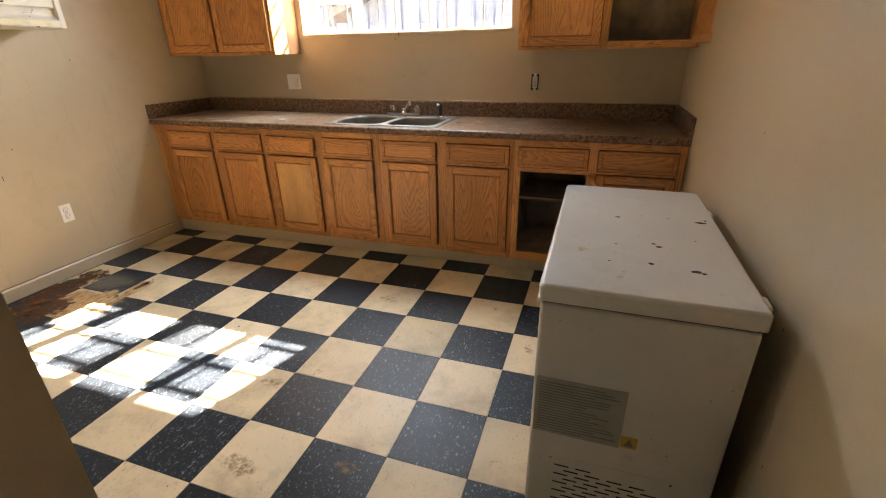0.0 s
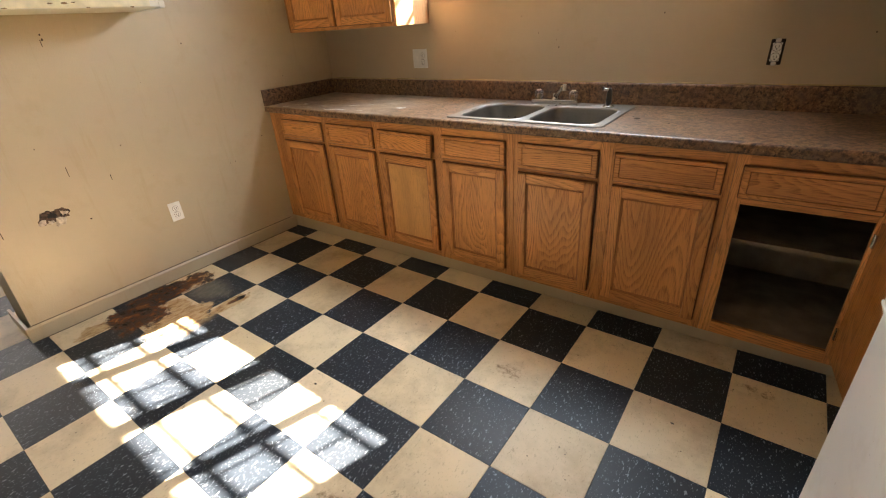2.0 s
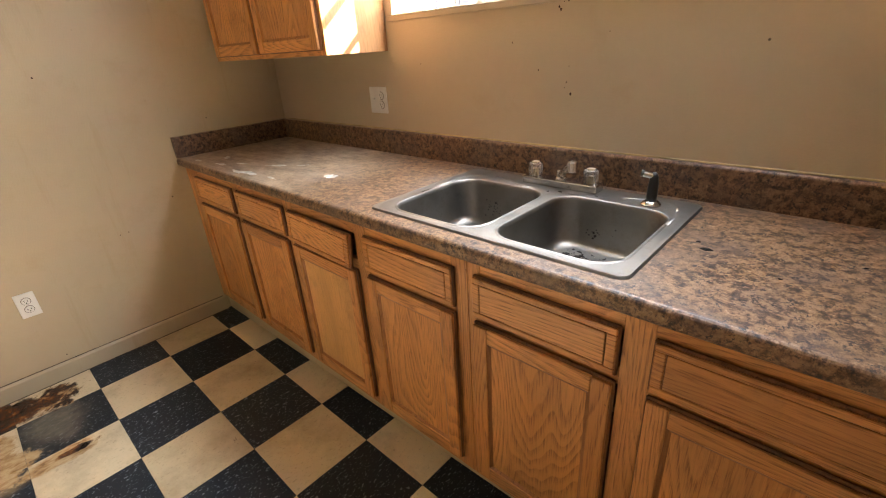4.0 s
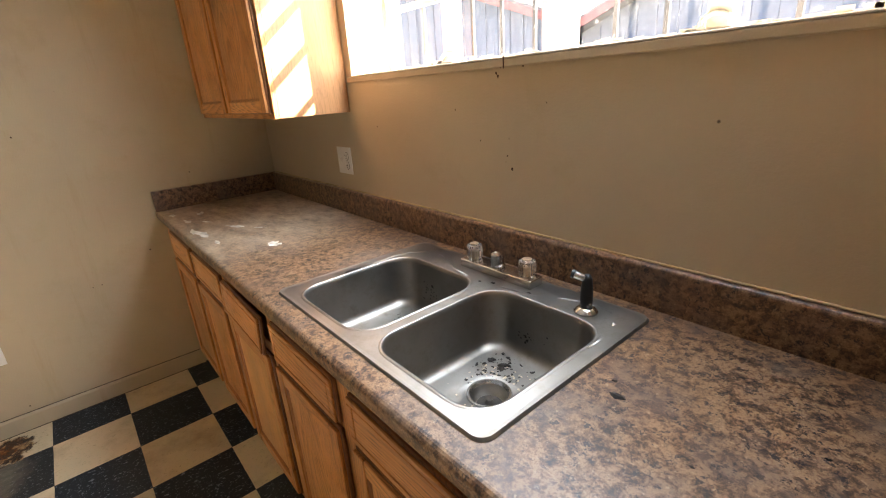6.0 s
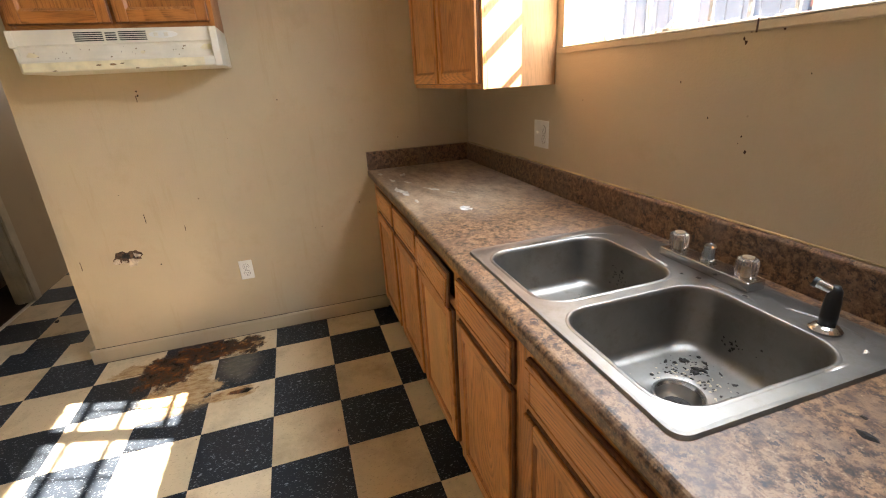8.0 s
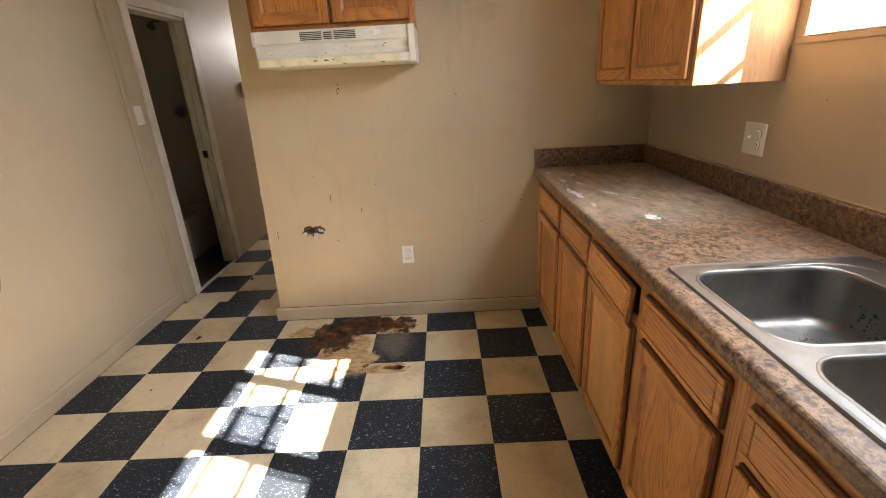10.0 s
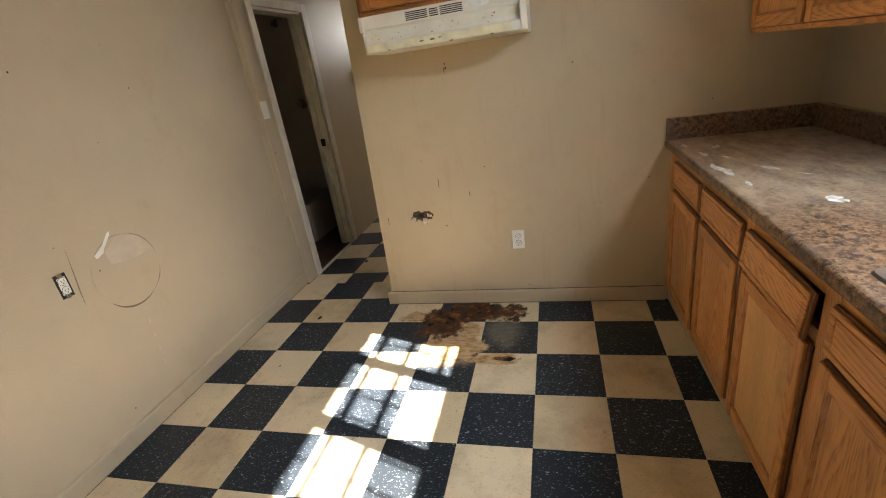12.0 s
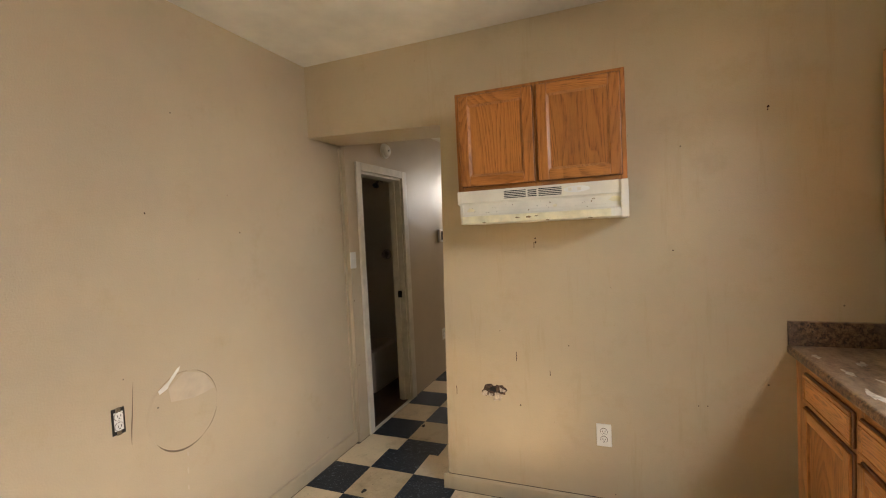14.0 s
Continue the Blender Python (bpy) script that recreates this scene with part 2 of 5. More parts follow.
    col = mix(nt, col, (0.21, 0.18, 0.135), math_node(nt, "MULTIPLY", film, ramp(nt, fibre, [(0.3, grey(0.35)), (0.6, grey(1))]).outputs["Color"]))
    backing = either(blob(0.25, -1.06, 0.13, 0.21), blob(0.355, -0.82, 0.055, 0.15, 0.1, 0.7), blob(-0.06, -1.36, 0.07, 0.10), blob(0.10, -0.99, 0.12, 0.07))
    tan = ramp(nt, fibre, [(0.32, (0.16, 0.075, 0.025)), (0.45, (0.42, 0.25, 0.11)), (0.58, (0.58, 0.42, 0.23)), (0.72, (0.33, 0.17, 0.065))]).outputs["Color"]
    col = mix(nt, col, tan, either(backing, haze))
    burnt = either(blob(0.01, -1.17, 0.20, 0.17), blob(-0.11, -0.98, 0.12, 0.25), blob(0.352, -0.77, 0.022, 0.085, 0.1, 1.2))
    brown = ramp(nt, crust, [(0.36, (0.008, 0.006, 0.005)), (0.47, (0.028, 0.011, 0.006)), (0.54, (0.11, 0.035, 0.010)), (0.60, (0.26, 0.105, 0.028)), (0.66, (0.46, 0.29, 0.13)), (0.72, (0.05, 0.024, 0.010))]).outputs["Color"]
    flakes = blob(-0.10, -0.78, 0.11, 0.13, 0.1)
    col = mix(nt, col, mix(nt, brown, tan, ramp(nt, crust, [(0.5, grey(0)), (0.56, grey(0.9))]).outputs["Color"]), flakes)
    col = mix(nt, col, brown, burnt)
    tf = either(backing, burnt, flakes)
    # dried spills and ground-in dirt
    spills = either(*[blob(x, y, rx, ry, 0.3, 1.6) for x, y, rx, ry in ((2.816, -0.063, 0.035, 0.025), (2.866, -0.076, 0.025, 0.025), (1.775, -1.312, 0.075, 0.035), (2.325, -1.613, 0.06, 0.03), (1.97, -0.472, 0.06, 0.05), (2.836, -0.73, 0.03, 0.05), (1.93, -1.713, 0.09, 0.04))])
    lump = ramp(nt, noise_fac(nt, p, 42.0, 6.0, 0.75), [(0.42, grey(0)), (0.58, grey(0.8))]).outputs["Color"]
    col = mix(nt, col, (0.20, 0.115, 0.05), math_node(nt, "MULTIPLY", spills, lump))
    nt.links.new(col, b.inputs["Base Color"])
    r = ramp(nt, soil, [(0.35, grey(0.40)), (0.7, grey(0.50))]).outputs["Color"]
    b.inputs["Specular IOR Level"].default_value = 0.28
    nt.links.new(mix(nt, r, ramp(nt, crust, [(0.4, grey(0.25)), (0.6, grey(0.7))]).outputs["Color"], tf), b.inputs["Roughness"])
    h = math_node(nt, "ADD", math_node(nt, "MULTIPLY", noise_fac(nt, p, 14.0, 3.0), 0.6), math_node(nt, "MULTIPLY", math_node(nt, "MULTIPLY", crust, tf), 3.0))
    bump(nt, b, h, 0.22, 0.006)
    return m


WALL = paint("tan_wall_paint", (0.56, 0.457, 0.314), 0.2)
WALL_STOVE = paint("tan_wall_paint_greasy", (0.56, 0.457, 0.305), 0.95)
HALLWALL = paint("grey_tan_wall_paint", (0.56, 0.475, 0.37), 0.15)
TRIM = paint("tan_trim_paint", (0.54, 0.44, 0.295), 1.0)
WHITE_TRIM = plain("white_trim_paint", (0.72, 0.66, 0.55), 0.4, vary=0.06, relief=0.1)
CEIL = plain("ceiling_paint", (0.78, 0.75, 0.70), 0.8, vary=0.06, scale=3.5, relief=0.15)
OAK_V, OAK_H, OAK_Y = oak("oak_upright", 2), oak("oak_level", 0), oak("oak_level_side", 1)
BIRCH = oak("birch_panel", 2, (0.56, 0.285, 0.095), (0.70, 0.39, 0.15), 0.25)
OAK_SIDE = oak("oak_veneer_side", 2, (0.50, 0.245, 0.10), (0.60, 0.31, 0.135), 0.4)
# darkened oak that paints the shadow lines round doors and drawers
OAK_SHADE = oak("oak_shadow_line", 2, (0.17, 0.062, 0.018), (0.26, 0.105, 0.032))
OAK_AMBER_V = oak("oak_amber_upright", 2, (0.27, 0.085, 0.016), (0.47, 0.185, 0.042))
OAK_AMBER_H = oak("oak_amber_level", 1, (0.27, 0.085, 0.016), (0.47, 0.185, 0.042))
# oak darkened for the shade in the panel recess
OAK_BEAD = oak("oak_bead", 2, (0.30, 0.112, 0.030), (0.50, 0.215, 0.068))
INSIDE = plain("cabinet_inside", (0.33, 0.25, 0.17), 0.6, vary=0.2, scale=8.0)
DARK = plain("dark_gap", (0.02, 0.016, 0.012), 0.9)
LAM = laminate("brown_stone_laminate")
VIN_W = vinyl("white_vinyl", (0.74, 0.605, 0.41), (0.42, 0.33, 0.22), 0.5, 0.72, 0.20)
VIN_B = vinyl("black_vinyl", (0.016, 0.021, 0.028), (0.33, 0.37, 0.42), 0.66, 0.008)
SUBFLOOR = plain("old_adhesive", (0.10, 0.075, 0.05), 0.8, vary=0.3)
STEEL = plain("brushed_steel", (0.295, 0.273, 0.245), 0.44, 1.0, vary=0.12, scale=9.0, even=True)
_sn = STEEL.node_tree
_old = _sn.nodes["Principled BSDF"].inputs["Base Color"].links[0].from_socket
_film = noise_fac(_sn, position(_sn), 18.0, 8.0, 0.7)
_sn.links.new(mix(_sn, _old, (0.16, 0.125, 0.09), ramp(_sn, _film, [(0.50, grey(0)), (0.72, grey(0.55))]).outputs["Color"]), _sn.nodes["Principled BSDF"].inputs["Base Color"])
CHROME = plain("worn_chrome", (0.62, 0.61, 0.59), 0.20, 1.0, vary=0.06, scale=6.0, even=True)
BLACK = plain("black_plastic", (0.015, 0.015, 0.015), 0.35)
PLATE = plain("ivory_plastic", (0.84, 0.82, 0.77), 0.35, vary=0.04)
HOODM = plain("yellowed_enamel", (0.76, 0.70, 0.58), 0.35, vary=0.05, scale=9.0)
GREASE = plain("greasy_enamel", (0.78, 0.69, 0.46), 0.4, vary=0.07, scale=22.0)
ENAMEL_OLD = plain("scuffed_enamel", (0.71, 0.695, 0.665), 0.36, vary=0.05, scale=2.5, even=True)
_en = ENAMEL_OLD.node_tree
_eb = _en.nodes["Principled BSDF"]
_ec = _eb.inputs["Base Color"].links[0].from_socket
_ec = mix(_en, _ec, (0.40, 0.34, 0.25), ramp(_en, noise_fac(_en, position(_en), 5.0, 9.0, 0.72), [(0.52, grey(0)), (0.74, grey(0.40))]).outputs["Color"])
_ec = mix(_en, _ec, (0.16, 0.09, 0.05), ramp(_en, noise_fac(_en, position(_en), 70.0, 3.0, 0.6), [(0.70, grey(0)), (0.74, grey(0.7))]).outputs["Color"])
_en.links.new(_ec, _eb.inputs["Base Color"])
GASKET = plain("grey_gasket", (0.16, 0.14, 0.12), 0.7, vary=0.2)
GLUE = plain("tan_glue", (0.60, 0.48, 0.34), 0.6, vary=0.1)
SPATTER = plain("burnt_grease", (0.22, 0.13, 0.05), 0.45, vary=0.3, scale=70.0)
RUST = plain("rust_spot", (0.07, 0.03, 0.018), 0.8, vary=0.3, scale=80.0)
DEBRIS = plain("dark_crumbs", (0.03, 0.022, 0.016), 0.8, vary=0.3, scale=60.0)

# ---- mesh helpers ----
def link_mesh(name, bm, mat, smooth=False):
    me = bpy.data.meshes.new(name)
    bmesh.ops.recalc_face_normals(bm, faces=bm.faces)
    bm.to_mesh(me)
    bm.free()
    me.materials.append(mat)
    if smooth:
        for f in me.polygons:
            f.use_smooth = True
    return me


def part(name, bm, mat, parent=None, label="", smooth=False, at=None):
    ob = new(name, link_mesh(name, bm, mat, smooth))
    if parent is not None:
        ob.parent = parent
    if at is not None:
        ob.matrix_basis = at
    if label:
        ob["label"] = label
    return ob


def empty(name, m=None):
    ob = new(name)
    if m is not None:
        ob.matrix_basis = m
    return ob


def add_box(bm, a, b, bevel=0.0, seg=1):
    """A box from corner a to corner b, its edges rounded by bevel."""
    r = bmesh.ops.create_cube(bm, size=1.0)
    vs = r["verts"]
    for v in vs:
        v.co = Vector((a[i] + (b[i] - a[i]) * (v.co[i] + 0.5)) for i in range(3))
    if bevel:
        es = list({e for v in vs for e in v.link_edges})
        bmesh.ops.bevel(bm, geom=es, offset=bevel, segments=seg, affect="EDGES", profile=0.5)
    return bm


def box(a, b, bevel=0.0, seg=1):
    return add_box(bmesh.new(), a, b, bevel, seg)


def boxes(*rows):
    bm = bmesh.new()
    for a, b in rows:
        add_box(bm, a, b)
    return bm


def extrude_profile(pts, axis, lo, hi, bm=None):
    """A closed outline of (u, v) drawn along an axis: axis 0 has u=y, v=z; axis 1 has u=x, v=z; axis 2 has u=x, v=y."""
    bm = bm or bmesh.new()

    def at(u, v, w):
        return {0: (w, u, v), 1: (u, w, v), 2: (u, v, w)}[axis]
    a = [bm.verts.new(at(u, v, lo)) for u, v in pts]
    b = [bm.verts.new(at(u, v, hi)) for u, v in pts]
    n = len(pts)
    for i in range(n):
        bm.faces.new((a[i], a[(i + 1) % n], b[(i + 1) % n], b[i]))
    bm.faces.new(a)
    bm.faces.new(list(reversed(b)))
    return bm


def lathe(profile, steps=24, bm=None, centre=(0, 0, 0)):
    """A turned body from (radius, height) pairs."""
    bm = bm or bmesh.new()
    c = Vector(centre)
    rings = []
    for r, z in profile:
        rings.append([bm.verts.new(c + Vector((r * math.cos(2 * math.pi * k / steps), r * math.sin(2 * math.pi * k / steps), z))) for k in range(steps)])
    for a, b in zip(rings, rings[1:]):
        for k in range(steps):
            bm.faces.new((a[k], a[(k + 1) % steps], b[(k + 1) % steps], b[k]))
    bm.faces.new(list(reversed(rings[0])))
    bm.faces.new(rings[-1])
    return bm


def tube(points, radius, steps=10, bm=None):
    """A round bar through points."""
    bm = bm or bmesh.new()
    pts = [Vector(q) for q in points]
    rings = []
    for i, q in enumerate(pts):
        d = (pts[min(i + 1, len(pts) - 1)] - pts[max(i - 1, 0)]).normalized()
        u = d.orthogonal().normalized()
        w = d.cross(u)
        r = radius[i] if isinstance(radius, (list, tuple)) else radius
        rings.append([bm.verts.new(q + r * (math.cos(2 * math.pi * k / steps) * u + math.sin(2 * math.pi * k / steps) * w)) for k in range(steps)])
    for a, b in zip(rings, rings[1:]):
        best = min(range(steps), key=lambda o: (a[0].co - b[o].co).length)
        for k in range(steps):
            bm.faces.new((a[k], a[(k + 1) % steps], b[(k + 1 + best) % steps], b[(k + best) % steps]))
    bm.faces.new(list(reversed(rings[0])))
    bm.faces.new(rings[-1])
    return bm


def blob_mesh(r, seed, flat=0.25, n=11, stretch=1.0, inner=0.62):
    """A ragged low lump in the xz plane, proud towards -y."""
    rnd = random.Random(seed)
    bm = bmesh.new()
    rs = [r * rnd.uniform(inner, 1.22) for _ in range(n)]
    rim = [bm.verts.new((stretch * rs[k] * math.cos(2 * math.pi * k / n), 0, rs[k] * math.sin(2 * math.pi * k / n))) for k in range(n)]
    top = [bm.verts.new((0.55 * v.co.x, -r * flat * rnd.uniform(0.6, 1.1), 0.55 * v.co.z)) for v in rim]
    for k in range(n):
        bm.faces.new((rim[k], rim[(k + 1) % n], top[(k + 1) % n], top[k]))
    bm.faces.new(top)
    return bm


def structure(ob, label, category):
    return tagged(ob, label, category, kind="structure")


# ---- the plan ----
T = 0.3048                       # floor tile
X0, X1 = -0.237, 3.515           # stove wall, freezer wall
Y0, Y1 = -2.413, 0.715           # door wall, sink wall
H = 2.555                        # ceiling
STOVE_END, HEAD = -1.577, 2.09   # end of the stove wall, underside of the header
HX, HY = -0.577, -2.378          # where the hall begins, face of its wall
HALL_END, HALL_H = -5.4, 2.44
WX0, WX1, WZ0, WZ1, WD = 0.805, 2.42, 1.487, 2.33, 0.26
DOOR0, DOOR1, DOOR_H = -0.763, -1.428, 1.962
ENTRY = 2.618                    # left edge of the opening the walk starts in

# sink wall with the window opening
sw = structure(part("wall_north", boxes(
    ((X0 - 0.34, Y1, 0), (WX0, Y1 + WD, H)), ((WX1, Y1, 0), (X1 + 0.15, Y1 + WD, H)),
    ((WX0, Y1, 0), (WX1, Y1 + WD, WZ0)), ((WX0, Y1, WZ1), (WX1, Y1 + WD, H))), WALL), "tan painted plaster wall behind the sink counter", "wall")
structure(part("wall_west", extrude_profile([(STOVE_END + 0.012, 0), (Y1, 0), (Y1, H), (Y0, H), (Y0, HEAD + 0.025), (STOVE_END + 0.062, HEAD - 0.01)], 0, HX, X0), WALL_STOVE),
          "tan painted stove wall with grease runs and a header over the passage", "wall")
structure(part("wall_east", box((X1, Y0, 0), (X1 + 0.15, Y1, H)), WALL), "tan painted wall behind the chest freezer", "wall")
structure(part("wall_south", boxes(((HX, Y0 - 0.16, 0), (ENTRY, Y0, H)), ((ENTRY, Y0 - 0.16, 2.08), (X1, Y0, H))), WALL),
          "tan painted wall with a patched hole, open to the next room", "wall")
structure(part("wall_hall_south", boxes(((HALL_END, HY - 0.11, 0), (DOOR1, HY, HALL_H)), ((DOOR0, HY - 0.11, 0), (HX, HY, HALL_H)),
          ((DOOR1, HY - 0.11, DOOR_H), (DOOR0, HY, HALL_H))), WALL), "grey tan hall wall around an open doorway", "wall")
# the high opening is unseen, added to bring light into the hall
structure(part("wall_hall_west", boxes(((HALL_END - 0.1, HY - 0.11, 0), (HALL_END, -2.15, HALL_H)), ((HALL_END - 0.1, -1.3, 0), (HALL_END, -1.0, HALL_H)), ((HALL_END - 0.1, -2.15, 0), (HALL_END, -1.3, 1.95)), ((HALL_END - 0.1, -2.15, 2.34), (HALL_END, -1.3, HALL_H))), HALLWALL), "hall end wall with an added high opening that lets light in", "wall")
structure(part("wall_hall_north", box((HALL_END, -1.15, 0), (HX, -1.0, HALL_H)), HALLWALL), "plain hall wall", "wall")
structure(part("ceiling", box((X0, Y0, H), (X1 + 0.15, Y1 + WD, H + 0.1)), CEIL), "white painted ceiling with faint stains", "ceiling")
structure(part("ceiling_hall", box((HALL_END, HY - 0.11, HALL_H), (HX, -1.0, HALL_H + 0.1)), CEIL), "white painted hall ceiling", "ceiling")
# room behind the start of the walk
structure(part("wall_back_room", boxes(((X1, -5.6, 0), (X1 + 0.15, Y0, H)), ((0.6, -5.75, 0), (X1 + 0.15, -5.6, H)), ((0.45, -5.75, 0), (0.6, Y0 - 0.16, H))), WALL),
          "plain tan walls of the room before the kitchen", "wall")
structure(part("ceiling_back_room", box((0.45, -5.75, H), (X1 + 0.15, Y0 , H + 0.1)), CEIL), "white ceiling of the room before the kitchen", "ceiling")
# dark bathroom behind the hall door
structure(part("wall_dark_room", boxes(((-2.2, -4.4, 0), (-2.1, HY - 0.11, HALL_H)), ((-0.5, -4.4, 0), (-0.4, HY - 0.11, HALL_H)), ((-2.2, -4.5, 0), (-0.4, -4.4, HALL_H)),
          ((-2.2, -4.5, HALL_H), (-0.4, HY - 0.11, HALL_H + 0.1))), HALLWALL), "dim walls of the small room past the hall", "wall")
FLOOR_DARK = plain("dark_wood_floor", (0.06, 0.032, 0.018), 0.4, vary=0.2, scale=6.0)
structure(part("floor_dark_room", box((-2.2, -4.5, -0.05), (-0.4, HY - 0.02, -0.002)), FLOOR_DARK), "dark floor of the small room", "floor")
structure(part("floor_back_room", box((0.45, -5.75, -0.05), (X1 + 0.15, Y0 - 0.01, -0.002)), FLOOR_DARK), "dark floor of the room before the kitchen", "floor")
floor = structure(part("floor", boxes(((X0 - 0.02, Y0 - 0.01, -0.06), (X1 + 0.02, Y1, -0.003)), ((HALL_END, HY - 0.02, -0.06), (X0 - 0.02, -1.0, -0.003))), SUBFLOOR),
                  "checkered black and white vinyl tile floor, stained and dirty", "floor")

# baseboards
structure(part("baseboard", extrude_profile([(X0, 0.0), (X0 + 0.014, 0.0), (X0 + 0.014, 0.075), (X0 + 0.008, 0.085), (X0, 0.085)], 1, STOVE_END, 0.10), TRIM),
          "tan painted baseboard, grimy, on the stove wall", "baseboard")
structure(part("baseboard", extrude_profile([(HX, 0.0), (X0 + 0.014, 0.0), (X0 + 0.014, 0.085), (HX, 0.085)], 1, STOVE_END - 0.014, STOVE_END), TRIM), "tan painted baseboard at the wall end", "baseboard")
structure(part("baseboard", extrude_profile([(Y0, 0.0), (Y0 + 0.014, 0.0), (Y0 + 0.014, 0.075), (Y0 + 0.008, 0.088), (Y0, 0.088)], 0, HX, ENTRY), TRIM),
          "pale tan baseboard along the door wall", "baseboard")
# one dark colour for floor-joint grime and the shadow along the baseboard's top
GRIME_SHADE = plain("grime_shade_line", (0.12, 0.085, 0.055), 0.9, vary=0.4, scale=30.0)
structure(part("trim", box((X0, STOVE_END + 0.015, 0.0852), (X0 + 0.003, 0.09, 0.0880)), GRIME_SHADE), "dark line of grime and painted edge shadow over the baseboard", "trim")
structure(part("trim", box((X0 + 0.0142, STOVE_END, 0.0003), (X0 + 0.018, 0.09, 0.0025)), GRIME_SHADE), "dark grime line at the foot of the wall", "trim")
structure(part("trim", box((HX, Y0 + 0.0142, 0.0003), (ENTRY, Y0 + 0.017, 0.002)), GRIME_SHADE), "dark grime line along the door wall", "trim")
structure(part("trim", box((HX + 0.001, Y0, 0.088), (HX + 0.03, Y0 + 0.012, HEAD), 0.002), TRIM), "thin painted strip where the hall begins", "trim")


# ---- window ----
def window(x0, x1, z0, z1, y):
    """Two sashes of two tall panes each in a painted wooden frame."""
    w = structure(empty("window_1", pose(0, 0, 0)), "white painted wooden window with dusty panes over the sink", "window")
    part("window_frame", boxes(((x0, y - 0.02, z0), (x0 + 0.018, y + 0.04, z1)), ((x1 - 0.03, y - 0.02, z0), (x1, y + 0.04, z1)),
         ((x0 + 0.018, y - 0.02, z0), (x1 - 0.03, y + 0.04, z0 + 0.018)), ((x0 + 0.018, y - 0.02, z1 - 0.03), (x1 - 0.03, y + 0.04, z1)),
         ((1.582, y - 0.02, z0 + 0.018), (1.665, y + 0.04, z1 - 0.03))), WHITE_TRIM, w)
    cols = [(x0 + 0.018, 1.134), (1.203, 1.582), (1.665, 2.012), (2.068, x1 - 0.03)]
    for a, b in ((1.134, 1.203), (2.012, 2.068)):
        part("glazing_bar", box((a, y - 0.008, z0 + 0.018), (b, y + 0.03, z1 - 0.03), 0.004), WHITE_TRIM, w)
    for i, (a, b) in enumerate(cols):
        g = part("pane", box((a, y + 0.008, z0 + 0.018), (b, y + 0.012, z1 - 0.03)), GLASS, w)
        g.visible_shadow = False
        if i in (0, 3):
            part("glazing_bar", box((a, y - 0.006, 1.707), (b, y + 0.007, 1.731), 0.003), WHITE_TRIM, w)
        rs = random.Random(70 + i)
        bm = bmesh.new()
        for q in range(16):
            u = a + (b - a) * (q + rs.random()) / 16
            add_box(bm, (u - 0.013, y + 0.0062, z0 + 0.018), (u + 0.013, y + 0.0078, z0 + 0.018 + rs.uniform(0.002, 0.014)), 0.0006)
        part("putty", bm, WHITE_TRIM, w, "ragged white putty along the pane")
    for x in (1.168, 2.04):
        latch = [(x + 0.030 * math.cos(radians(q)) - 0.004, y - 0.016, z0 + 0.028 + 0.022 * math.sin(radians(q))) for q in range(-10, 200, 15)]
        part("latch", tube(latch, 0.006, 8), WHITE_TRIM, w, "painted window latch", smooth=True)
    part("window_sill", box((x0 - 0.025, Y1 - 0.012, z0 - 0.022), (x1 + 0.025, Y1 - 0.0005, z0), 0.003), TRIM, w)
    part("window_stool", box((x0 + 0.001, Y1 - 0.012, z0), (x1 - 0.001, y - 0.02, z0 + 0.004), 0.0015), WHITE_TRIM, w)
    return w


GLASS, gnt, gb = nodes_of("dusty_glass")
gt = gnt.nodes.new("ShaderNodeBsdfTransparent")
gm = gnt.nodes.new("ShaderNodeMixShader")
gd = gnt.nodes.new("ShaderNodeBsdfTranslucent")
gd.inputs["Color"].default_value = (0.75, 0.75, 0.75, 1)
gg = gnt.nodes.new("ShaderNodeBsdfGlossy")
gg.inputs["Roughness"].default_value = 0.03
gs = ramp(gnt, noise_fac(gnt, position(gnt), 55.0, 3.0, 0.6), [(0.60, grey(0.006)), (0.74, grey(0.05))])
gv = node(gnt, "ShaderNodeTexVoronoi", {"Vector": position(gnt)}, Scale=75.0)
gspeck = ramp(gnt, gv.outputs["Distance"], [(0.11, grey(0.16)), (0.17, grey(0))])
ggate = ramp(gnt, noise_fac(gnt, position(gnt), 9.0, 3.0), [(0.46, grey(0)), (0.56, grey(1))])
gf = math_node(gnt, "ADD", gs.outputs["Color"], math_node(gnt, "MULTIPLY", gspeck.outputs["Color"], ggate.outputs["Color"]), clamp=True)
gnt.links.new(gf, gm.inputs["Fac"])
gnt.links.new(gt.outputs[0], gm.inputs[1])
gnt.links.new(gd.outputs[0], gm.inputs[2])
gm2 = gnt.nodes.new("ShaderNodeMixShader")
gm2.inputs["Fac"].default_value = 0.03
gnt.links.new(gm.outputs[0], gm2.inputs[1])
gnt.links.new(gg.outputs[0], gm2.inputs[2])
gnt.links.new(gm2.outputs[0], gnt.nodes["Material Output"].inputs["Surface"])
window(WX0, WX1, WZ0, WZ1, Y1 + 0.20)

# ---- base cabinets ----
FACE = 0.098


